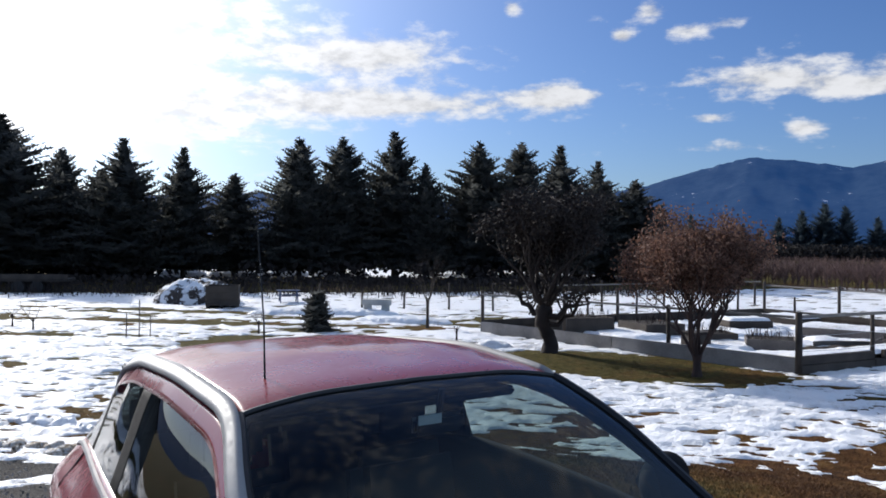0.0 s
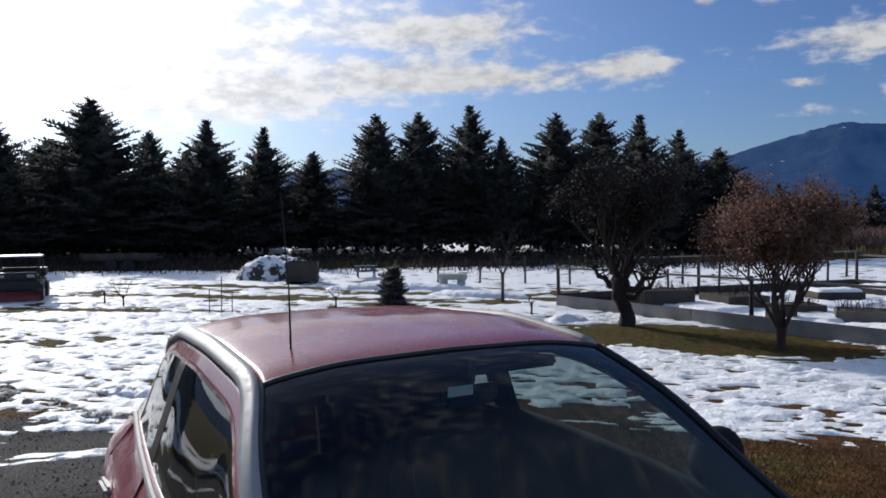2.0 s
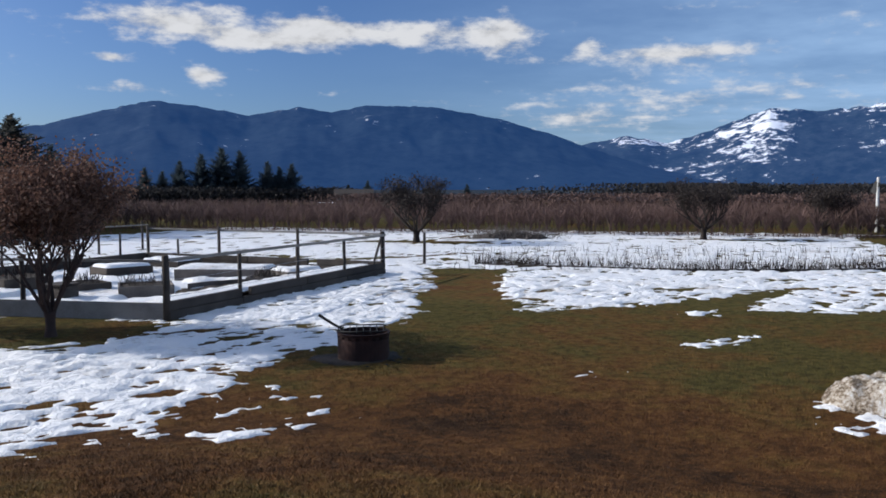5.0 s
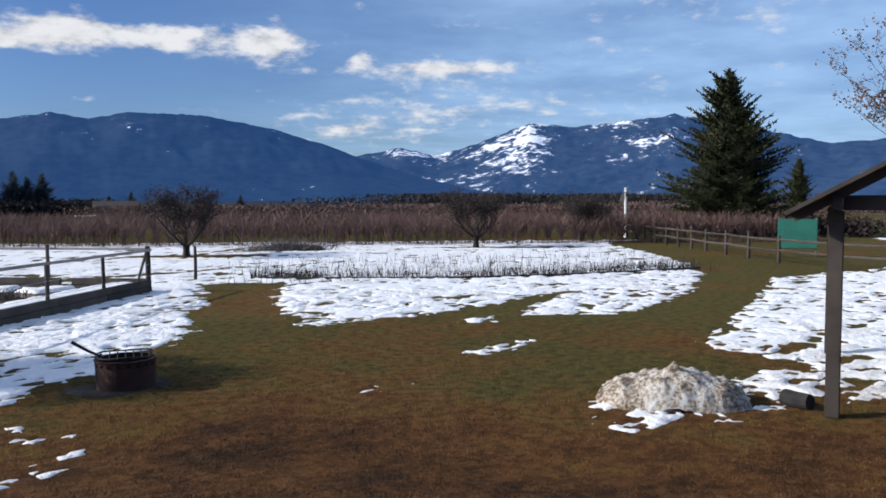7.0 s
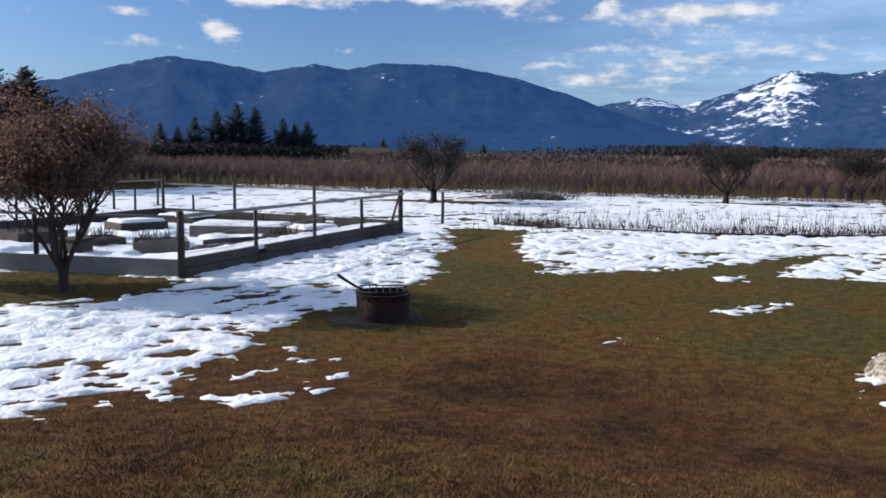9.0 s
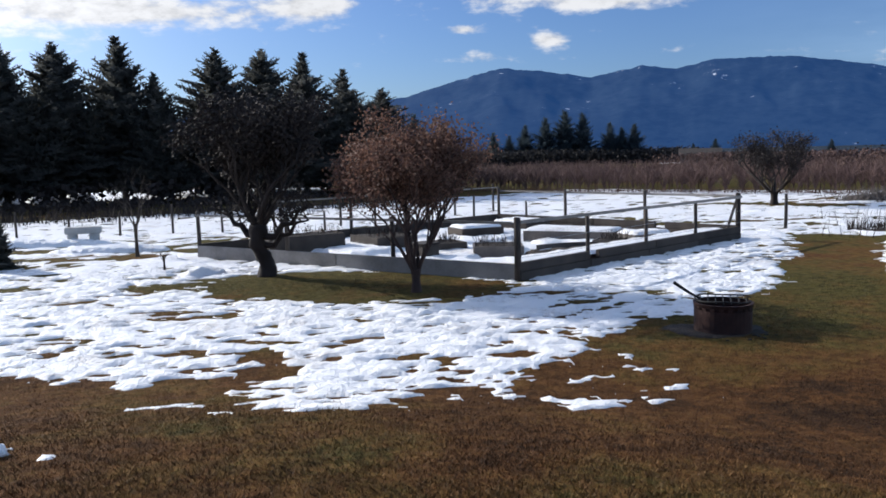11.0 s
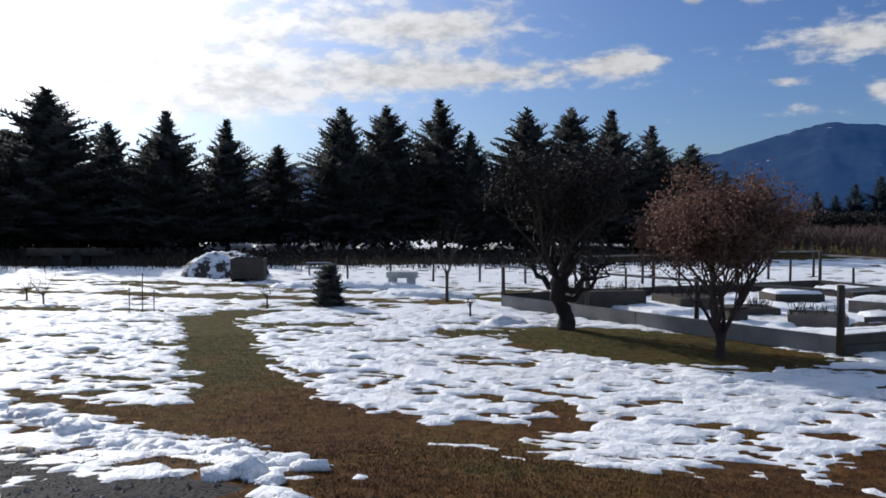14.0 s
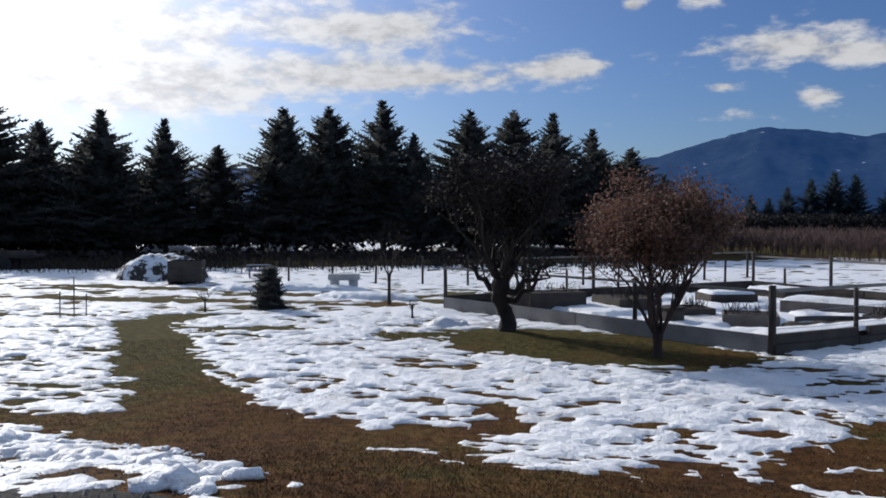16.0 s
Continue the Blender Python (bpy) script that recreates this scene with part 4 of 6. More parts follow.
border(0.0, 0, 8.85, 0, "grey weathered timber edging of the garden, coloured dark for shade")
border(0, 0.06, 8.7, 104, "grey board edging of the garden, coloured pale for its lit side", True)
border(8.85, 0.06, 8.5, 90, "grey weathered timber edging of the garden, coloured dark for shade")
border(-2.04, 8.56, 10.83, 0, "grey weathered timber edging of the garden, coloured dark for shade")
snow_cap(plot(4.4, 0.45, 0.27), 8.2, 0.75, 0.07, 3)
v_, f_ = rough_top(8.5, 8.2, 0.10, 9, 0.10)
thin = fractal(v_[:, 0] * 0.55 + 3, v_[:, 1] * 0.55, 4)
v_[:, 2] -= 0.16 * smoothstep(0.50, 0.58, thin)
f_ = f_[(v_[f_][:, :, 2] > -0.06).any(1)]
garden_snow = new("snow", fast_mesh("snow", v_, f_, M_SNOW))
garden_snow.matrix_basis = plot(4.4, 4.25, 0.06)
tagged(garden_snow, "wet snow between the raised beds", "snow", kind="stuff")


def fence_post(u, v, h, r=0.055, brace=0):
    t = thing("fence_post", plot(u, v), "grey weathered wooden post of the garden fence", "fence post", "garden fence posts")
    part("post", tube([(0, 0, -0.25), (0.006, 0, h * 0.5), (0, 0.008, h - 0.02), (0, 0.008, h)], [r, r * 0.95, r * 0.92, r * 0.7], 9), M_DARKWOOD, t, smooth=True)
    if brace:
        part("brace", tube([(-0.75 * brace, 0, 0.05), (-0.04 * brace, 0, h * 0.92)], 0.035, 7), M_DARKWOOD, t)
    return t


for k in range(5):
    fence_post(2.2 * k, 0.02, 1.2 if k in (0, 4) else 1.13, 0.07 if k in (0, 4) else 0.045, 1 if k == 4 else 0)
for k, v in enumerate((2.85, 5.7, 8.5)):
    fence_post(0.05 - 0.25 * v, v, 1.15, 0.05)
    fence_post(8.85, v, 1.25, 0.05)
for u in (2.6, 5.6):
    fence_post(u, 8.5, 1.15, 0.05)
for k in range(3, 8):
    fence_post(-5 + 2.6 * k, 12.5 + 0.25 * math.sin(k * 2), 1.15, 0.045, brace=1 if k == 3 else 0)
single = thing("fence_post", pose(13.67, 23.63, gz(13.67, 23.63)), "lone weathered wooden post beside the lawn path", "fence post")
part("post", tube([(0, 0, -0.2), (0.01, 0, 0.5), (0, 0, 1.02)], [0.05, 0.048, 0.042], 9), M_DARKWOOD, single, smooth=True)


def rail(u0, v0, u1, v1, z0, z1, w=0.065):
    p, q = A + U * u0 + V_ * v0 + Vector((0, 0, z0)), A + U * u1 + V_ * v1 + Vector((0, 0, z1))
    t = thing("fence_rail", pose(p.x, p.y, p.z), "grey weathered top rail of the garden fence", "fence rail", "garden fence rails")
    d = q - p
    n = max(1, round(d.length / 4.4))
    rot = d.to_track_quat("X", "Z").to_matrix().to_4x4()
    for k in range(n):
        part("rail_board", box(d.length / n - 0.01, 0.035, w, (0, 0, 0), 0.006), M_PALEWOOD, t, m=rot @ Matrix.Translation((d.length / n * (k + 0.5), 0, -w / 2)))


rail(0, -0.05, 8.85, -0.05, 1.1, 1.1)
rail(-0.05, 0.1, -2.1, 8.5, 1.08, 1.05, 0.05)
rail(8.9, 0.0, 8.9, 8.5, 1.12, 1.12, 0.06)
rail(2.8, 12.45, 13.2, 12.45, 1.0, 1.0, 0.05)
for z in (0.45, 0.75):
    wire = thing("fence_wire", plot(0, -0.06), "thin slack wire between the garden posts", "wire", "garden wires")
    part("strand", tube([(2.2 * k * 0.5, 0, z - (0.02 if k % 2 else 0)) for k in range(9)], 0.004, 4), M_STEEL, wire)


def raised_bed(u, v, su, sv, h, snowy, seed, dark=False, turn=0):
    t = thing("raised_bed", plot(u, v, 0.03, turn), "weathered board raised bed " + ("capped with snow" if snowy else "with dark bare soil and dead stalks"), "raised bed", "raised beds")
    mat = M_DARKWOOD if dark else M_WOOD
    for sg in (-1, 1):
        part("side_board", box(su, 0.045, h, (0, sg * (sv / 2 - 0.022), 0), 0.006), mat, t)
        part("end_board", box(0.045, sv - 0.094, h, (sg * (su / 2 - 0.022), 0, 0), 0.006), mat, t)
    vv, ff = rough_top(su - 0.09, sv - 0.09, 0.07, seed)
    part("soil", fast_mesh("soil", vv + np.array((0, 0, h - 0.06)), ff, M_SOIL), M_SOIL, t)
    if snowy:
        vv, ff = rough_top(su - 0.02, sv - 0.02, 0.08, seed + 5)
        ob = new("snow_cover", fast_mesh("snow_cover", vv, ff, M_SNOW))
        ob.matrix_basis = t.matrix_basis @ Matrix.Translation((0, 0, h + 0.012))
        tagged(ob, "snow lying on a raised bed", "snow", kind="stuff")
    else:
        rng = random.Random(seed)
        b = bmesh.new()
        for k in range(70):
            x, y = (rng.random() - 0.5) * (su - 0.2), (rng.random() - 0.5) * (sv - 0.2)
            tube([(x, y, h - 0.05), (x + rng.gauss(0, 0.06), y + rng.gauss(0, 0.06), h + 0.08 + 0.16 * rng.random())], 0.006, 3, b, cap=False)
        tagged(part("dead_growth", b, M_TWIG, t), kind="stuff")


for i, (u, v, su, sv, h, s, dk, tn) in enumerate([(2.45, 2.75, 1.15, 1.0, 0.30, 0, 0, -45), (2.2, 4.3, 0.85, 0.9, 0.30, 0, 1, -20), (6.0, 3.25, 2.45, 1.1, 0.34, 1, 0, -68), (5.15, 1.4, 0.9, 0.6, 0.26, 0, 0, -68),
                                                  (6.4, 1.35, 1.15, 0.9, 0.32, 1, 0, -22), (5.2, 6.1, 1.3, 1.0, 0.34, 1, 1, -20), (2.2, 6.6, 1.2, 1.5, 0.34, 0, 1, -10), (0.2, 7.4, 2.0, 0.8, 0.50, 0, 1, -14), (7.4, 6.3, 1.1, 1.4, 0.32, 1, 1, 0)]):
    raised_bed(u, v, su, sv, h * 0.85, s, 20 + i, bool(dk), tn)
# the low curved bed edged with a bent board
curved = thing("curved_bed", plot(3.2, 1.25, 0.04, -15), "low soil bed edged with a curved pale board", "raised bed")
b = bmesh.new()
ring = [(1.25 * math.cos(a), 0.75 * math.sin(a)) for a in np.linspace(-1.9, 1.9, 22)]
prev = None
for x, y in ring:
    c = [b.verts.new((x * k, y * k, z)) for k, z in ((1.0, 0.0), (1.0, 0.22), (0.95, 0.22), (0.95, 0.0))]
    if prev:
        for k in range(4):
            b.faces.new((prev[k], c[k], c[(k + 1) % 4], prev[(k + 1) % 4]))
    else:
        b.faces.new(c)
    prev = c
b.faces.new(prev[::-1])
part("edging_board", b, M_WOOD, curved)
vv, ff = rough_top(1.9, 1.15, 0.16, 77)
part("soil", fast_mesh("soil", vv, ff, M_SOIL), M_SOIL, curved)
drum = thing("compost_bin", plot(0.9, 3.6), "small dark wooden bin inside the garden", "bin")
part("bin_body", box(0.5, 0.5, 0.38, bevel=0.02), M_DARKWOOD, drum)
part("lid", box(0.55, 0.55, 0.04, (0, 0, 0.382), 0.01), M_DARKWOOD, drum)


# ---------------------------------------------------------------- fire pit
def fire_pit():
    t = thing("fire_pit", pose(5.9, 11.6, gz(5.9, 11.6), 0, 0, -25) @ Matrix.Scale(0.95, 4), "rusty round steel fire ring with a grate on top", "fire pit")
    b = bmesh.new()
    n, r, h = 40, 0.385, 0.40
    rings = []
    for rr, z in ((r * 1.02, -0.02), (r, 0.05), (r, h - 0.085), (r + 0.004, h - 0.08), (r + 0.004, h - 0.045), (r + 0.018, h), (r - 0.02, h), (r - 0.025, 0.0)):
        rings.append([b.verts.new((rr * math.cos(2 * math.pi * k / n), rr * math.sin(2 * math.pi * k / n), z)) for k in range(n)])
    for i in range(len(rings) - 1):
        for k in range(n):
            if i == 3 and k % 2 == 0:
                continue        # vent slots below the rim
            b.faces.new((rings[i][k], rings[i][(k + 1) % n], rings[i + 1][(k + 1) % n], rings[i + 1][k]))
    part("ring", b, M_RUST, t)
    hoop = [(0.37 * math.cos(a), 0.37 * math.sin(a), h + 0.045 + 0.012 * math.sin(3 * a)) for a in np.linspace(0.3, 2 * math.pi - 0.4, 40)]
    grate = part("grate", tube(hoop, 0.011, 6), M_CHAR, t, "blackened steel grate")
    for k in range(7):
        x = -0.3 + 0.1 * k
        w = math.sqrt(0.37 ** 2 - x * x)
        part("grate_bar", tube([(x, -w, h + 0.03), (x, w, h + 0.03)], 0.009, 5), M_CHAR, grate)
    for a in (0.5, 2.6, 4.7):
        part("grate_leg", tube([(0.37 * math.cos(a), 0.37 * math.sin(a), h - 0.03), (0.37 * math.cos(a), 0.37 * math.sin(a), h + 0.045)], 0.009, 5), M_CHAR, grate)
    part("handle", tube([(-0.30, 0.02, h + 0.03), (-0.45, 0.02, h + 0.11), (-0.66, 0.02, h + 0.25)], [0.016, 0.02, 0.024], 7), M_CHAR, t, "burnt wooden handle sticking up")
    v, f = rough_top(0.52, 0.52, 0.10, 4, 0.04)
    part("ash", fast_mesh("ash", v + np.array((0, 0, 0.2)), f, M_CHAR), M_CHAR, t, "grey ash and char")
    litter = bmesh.new()
    rng = random.Random(2)
    for k in range(30):
        a, rr = rng.random() * 6.28, 0.42 + 0.3 * rng.random()
        box(0.03 + 0.04 * rng.random(), 0.03, 0.012, (rr * math.cos(a), rr * math.sin(a), 0.0), 0, Matrix.Rotation(rng.random() * 3, 4, "Z"), litter)
    tagged(part("charcoal", litter, M_CHAR, t, "bits of charcoal on the grass"), kind="stuff")


fire_pit()
xs, ys = np.linspace(-0.95, 0.95, 30), np.linspace(-0.7, 0.7, 24)
bv, bf = sheet(xs + 5.75, ys + 11.65, lambda x, y: ground_z(x, y) + 0.016 - 0.06 * smoothstep(-0.15, 0.10, ellipse(x, y, 5.75, 11.65, 0.75, 0.52) + 0.5 * (fractal(x * 3 + 8, y * 3, 3) - 0.5)))
tagged(new("scorched_ground", fast_mesh("scorched_ground", bv, bf, M_SOIL)), "dark soil patch round the fire ring", "soil", kind="stuff")


# ---------------------------------------------------------------- snow mound of the plough
def mound(name, cx, cy, turn, sx, sy, h, seed, mat, label, res=0.05, sharp=1.0):
    xs, ys = np.arange(-sx, sx + res / 2, res), np.arange(-sy, sy + res / 2, res)
    def z(x, y):
        d = np.clip(1 - (abs(x / sx) ** 2.4 + abs(y / sy) ** 2.0), -0.2, 1)
        edge = d + 0.35 * (fractal(x * 1.8 + seed, y * 1.8, 4) - 0.5)
        return h * np.clip(edge, 0, 1) ** 0.5 * (0.8 + 0.4 * fractal(x * 3 + seed, y * 3, 3)) + 0.16 * sharp * (fractal(x * 8 + seed, y * 8, 4) - 0.5) * smoothstep(0, 0.2, edge) - 0.03
    v, f = sheet(xs, ys, z)
    ob = new(name, fast_mesh(name, v, f, mat))
    ob.matrix_basis = pose(cx, cy, gz(cx, cy), 0, 0, turn)
    return tagged(ob, label, "snow mound")


mound("snow_mound", 9.95, 6.10, -50, 0.92, 0.50, 0.40, 8, M_DIRTYSNOW, "dirty crusted heap of ploughed snow on the lawn", 0.03, 1.0)
mound("snow_mound", -14.6, 29.6, 10, 1.7, 1.2, 0.95, 14, M_HEAP, "heap of earth and dirty snow by the hedge", 0.08)
for k, (x, y, sx, sy, h) in enumerate([(-5.2, 24.2, 1.6, 0.5, 0.22), (-8.4, 26.2, 2.6, 0.5, 0.25), (-1.9, 18.9, 0.5, 0.3, 0.22)]):
    mound("snow_mound", x, y, 8 * k, sx, sy, h, 30 + k, M_SNOW, "low ridge of pushed-up snow", 0.07, 0.8)


for k, (a, w) in enumerate([(27.2, 2.2), (23.8, 2.4), (20.6, 2.6), (17.4, 1.8), (15.6, 1.2), (7.0, 1.8)]):
    mound("snow_mound", -math.sin(radians(a)) * 57, math.cos(radians(a)) * 57, a, w * 0.8, 1.1, 0.55, 60 + k, M_SNOW, "bank of snow lying beyond the windbreak", 0.12, 1.2)


def clod_ridge(ax, ay, bx, by, width, high, count, seed, mat, label):
    """Snow pushed aside by a plough: broken clods along a line."""
    rng = random.Random(seed)
    b = bmesh.new()
    for k in range(count):
        s, o = rng.random(), rng.gauss(0, 0.5)
        x, y = ax + (bx - ax) * s + o * width * 0.3, ay + (by - ay) * s + o * width
        r = high * (1.15 - 0.6 * s) * (0.35 + 0.9 * rng.random() ** 2) * math.exp(-o * o) * (0.55 + 0.9 * float(fractal(np.array(s * 7.0 + seed), np.array(seed * 0.37), 2)))
        stretch = Matrix.Diagonal((r * (1.1 + 0.9 * rng.random()), r * (0.9 + 0.5 * rng.random()), r * 0.75, 1))
        made = bmesh.ops.create_icosphere(b, subdivisions=2, radius=1.0, matrix=Matrix.Translation((x, y, gz(x, y) + r * 0.25)) @ Matrix.Rotation(rng.random() * 3.1, 4, "Z") @ stretch)["verts"]
        off = rng.random() * 50
        for v in made:
            d = v.co - Vector((x, y, gz(x, y) + r * 0.25))
            v.co += d * 1.3 * (float(fractal(np.array(d.x * 2.2 / r + off), np.array(d.y * 2.2 / r + 2.0 * d.z / r), 2)) - 0.5)
    ob = new("snow_ridge", bm_mesh("snow_ridge", b, mat, True))
    tagged(ob, label, "snow", kind="stuff")


clod_ridge(-5.2, 9.15, -1.25, 7.0, 0.17, 0.11, 150, 3, M_SNOW, "ridge of broken snow clods beside the drive")
clod_ridge(-7.5, 9.9, -3.3, 8.95, 0.20, 0.09, 120, 5, M_SNOW, "ridge of broken snow clods beside the drive")
clod_ridge(-1.8, 6.72, -1.35, 6.48, 0.08, 0.11, 18, 7, M_SNOW, "loose snow clods on the drive edge")
clod_ridge(-3.1, 8.98, -2.4, 8.35, 0.10, 0.05, 16, 9, M_SNOW, "loose snow clods on the drive edge")
clod_ridge(-9.5, 9.6, -4.4, 7.9, 0.30, 0.10, 90, 11, M_DIRTYSNOW, "dirty snow crumbled over the gravel")

# ---------------------------------------------------------------- things towards the windbreak
bench = thing("stone_bench", pose(-6.7, 26.9, gz(-6.7, 26.9), 0, 0, 12), "pale stone bench on two block legs", "bench")
part("seat_slab", box(1.0, 0.42, 0.20, (0, 0, 0.30), 0.02), M_STONE, bench)
for sx in (-0.30, 0.30):
    part("leg", box(0.27, 0.36, 0.32, (sx, 0, -0.02), 0.02), M_STONE, bench)
crate = thing("wooden_bin", pose(-12.75, 28.0, gz(-12.75, 28.0), 0, 0, 20), "dark square wooden fruit bin beside the snow heap", "bin")
for k in range(3):
    for sg in (-1, 1):
        part("board", box(1.15, 0.03, 0.22, (0, sg * 0.55, 0.10 + 0.24 * k), 0.005), M_DARKWOOD, crate)
        part("board", box(0.03, 1.06, 0.22, (sg * 0.56, 0, 0.10 + 0.24 * k), 0.005), M_DARKWOOD, crate)
for sx in (-0.5, 0, 0.5):
    part("skid", box(0.1, 1.1, 0.098, (sx, 0, 0)), M_DARKWOOD, crate)
part("floor_board", box(1.09, 1.06, 0.03, (0, 0, 0.11)), M_DARKWOOD, crate)
table = thing("picnic_table", pose(-11.2, 30.6, gz(-11.2, 30.6), 0, 0, 25) @ Matrix.Diagonal((0.6, 0.6, 0.7, 1)), "low dark blue picnic table at the edge of the yard", "picnic table")
part("tabletop", box(1.5, 0.7, 0.05, (0, 0, 0.68), 0.01), M_BLUE, table)
for sg in (-1, 1):
    part("bench_seat", box(1.5, 0.25, 0.04, (0, sg * 0.65, 0.42), 0.01), M_BLUE, table)
    part("leg", tube([(-0.55, sg * 0.7, 0), (-0.55, sg * 0.2, 0.68)], 0.04, 6), M_BLUE, table)
    part("leg", tube([(0.55, sg * 0.7, 0), (0.55, sg * 0.2, 0.68)], 0.04, 6), M_BLUE, table)

for k in range(11):
    x = -9.5 + 1.65 * k
    y = 29.3 - 0.12 * k + 0.3 * math.sin(k * 3)
    t = thing("vine_post", pose(x, y, gz(x, y)), "thin weathered stake of a berry row", "stake", "berry row stakes")
    part("post", tube([(0, 0, -0.2), (0.02 * math.sin(k), 0, 0.5), (0.03 * math.sin(k), 0, 0.85 + 0.2 * math.sin(k * 5))], [0.04, 0.038, 0.033], 7), M_DARKWOOD, t)
trellis = thing("plant_trellis", pose(-10.7, 18.65, gz(-10.7, 18.65), 0, 0, 30), "thin stakes tied with cross wires in the snow", "trellis")
for x, h in ((-0.3, 0.62), (0.0, 0.95), (0.26, 0.55)):
    part("stake", tube([(x, 0, -0.1), (x + 0.01, 0, h)], 0.014, 6), M_DARKWOOD, trellis)
for z in (0.2, 0.32, 0.44):
    part("cross_wire", tube([(-0.3, 0.012, z), (0.26, 0.012, z)], 0.006, 5), M_DARKWOOD, trellis)
for k, (x, y, h) in enumerate([(-14.3, 19.6, 1.25), (-15.6, 20.5, 0.8), (-8.2, 20.2, 0.8), (-2.9, 19.8, 0.7)]):
    bare_tree("small_sapling", 90 + k, h, 0.024, 0.35, 0.9, 2, pose(x, y, gz(x, y)), "tiny leafless sapling poking through the snow", "young saplings", stems=3, bark=M_TWIG)


def utility_vehicle():
    t = thing("utility_vehicle", pose(-18.9, 20.9, gz(-18.9, 20.9), 0, 0, -55) @ Matrix.Diagonal((1, 1, 0.88, 1)), "dark utility vehicle with a red snow blade", "utility vehicle")
    part("body", box(1.9, 1.25, 0.42, (0.0, 0, 0.34), 0.06), M_BLACK, t)
    part("hood", box(0.7, 1.15, 0.22, (0.7, 0, 0.77), 0.07), M_BLACK, t)
    part("cargo_bed", box(0.75, 1.3, 0.3, (-0.75, 0, 0.77), 0.03), M_BLACK, t)
    part("roof", box(1.15, 1.25, 0.05, (-0.05, 0, 1.5), 0.02), M_STEEL, t, "pale roof with a skin of snow")
    for x in (-0.42, 0.45):
        for y in (-0.58, 0.58):
            part("roof_post", tube([(x + (0.12 if x > 0 else 0), y, 0.75), (x, y, 1.5)], 0.025, 6), M_BLACK, t)
    part("seat", box(0.45, 1.05, 0.35, (-0.1, 0, 0.77), 0.06), M_CLOTH, t)
    for x in (-0.68, 0.68):
        for y in (-0.58, 0.58):
            b = bmesh.new()
            bmesh.ops.create_cone(b, cap_ends=True, segments=20, radius1=0.3, radius2=0.3, depth=0.24, matrix=Matrix.Translation((x, y, 0.3)) @ Matrix.Rotation(math.pi / 2, 4, "X"))
            bmesh.ops.bevel(b, geom=[e for e in b.edges if len(e.link_faces) == 2 and e.calc_face_angle() > 1], offset=0.04, segments=2, affect="EDGES")
            w = part("wheel", b, M_BLACK, t)
            b = bmesh.new()
            bmesh.ops.create_cone(b, cap_ends=True, segments=14, radius1=0.15, radius2=0.13, depth=0.03, matrix=Matrix.Translation((x, y + math.copysign(0.125, y), 0.3)) @ Matrix.Rotation(math.pi / 2, 4, "X"))
            part("rim", b, M_STEEL, w)
    b = bmesh.new()
    prev = None
    for k in range(7):
        a = -0.6 + k * 0.2
        c = [b.verts.new((1.45 - 0.3 * math.cos(a) + 0.3 + dx_, y, 0.24 + 0.30 * math.sin(a))) for y in (-0.7, 0.7) for dx_ in (0, 0.02)]
        if prev:
            for i, j in ((0, 1), (1, 3), (3, 2), (2, 0)):
                b.faces.new((prev[i], prev[j], c[j], c[i]))
        prev = c
    part("snow_blade", b, M_RED, t, "red steel snow blade")
    part("push_arm", tube([(0.9, 0.3, 0.35), (1.45, 0.3, 0.25)], 0.04, 6), M_BLACK, t)
    part("push_arm", tube([(0.9, -0.3, 0.35), (1.45, -0.3, 0.25)], 0.04, 6), M_BLACK, t)
    for y in (-0.4, 0.4):
        part("headlight", box(0.03, 0.2, 0.1, (1.06, y, 0.84), 0.01), M_STEEL, t)


utility_vehicle()
trailer = thing("flat_trailer", pose(-24.5, 33.5, gz(-24.5, 33.5), 0, 0, 20), "low grey flat trailer at the hedge", "trailer")
part("deck", box(3.4, 1.5, 0.12, (0, 0, 0.5), 0.02), M_DARKWOOD, trailer)
part("side_rail", box(3.4, 0.05, 0.22, (0, -0.74, 0.62), 0.01), M_DARKWOOD, trailer)
for x in (-0.4, 0.4):
    for y in (-0.62, 0.62):
        b = bmesh.new()
        bmesh.ops.create_cone(b, cap_ends=True, segments=18, radius1=0.28, radius2=0.28, depth=0.18, matrix=Matrix.Translation((x, y, 0.26)) @ Matrix.Rotation(math.pi / 2, 4, "X"))
        part("wheel", b, M_BLACK, trailer)


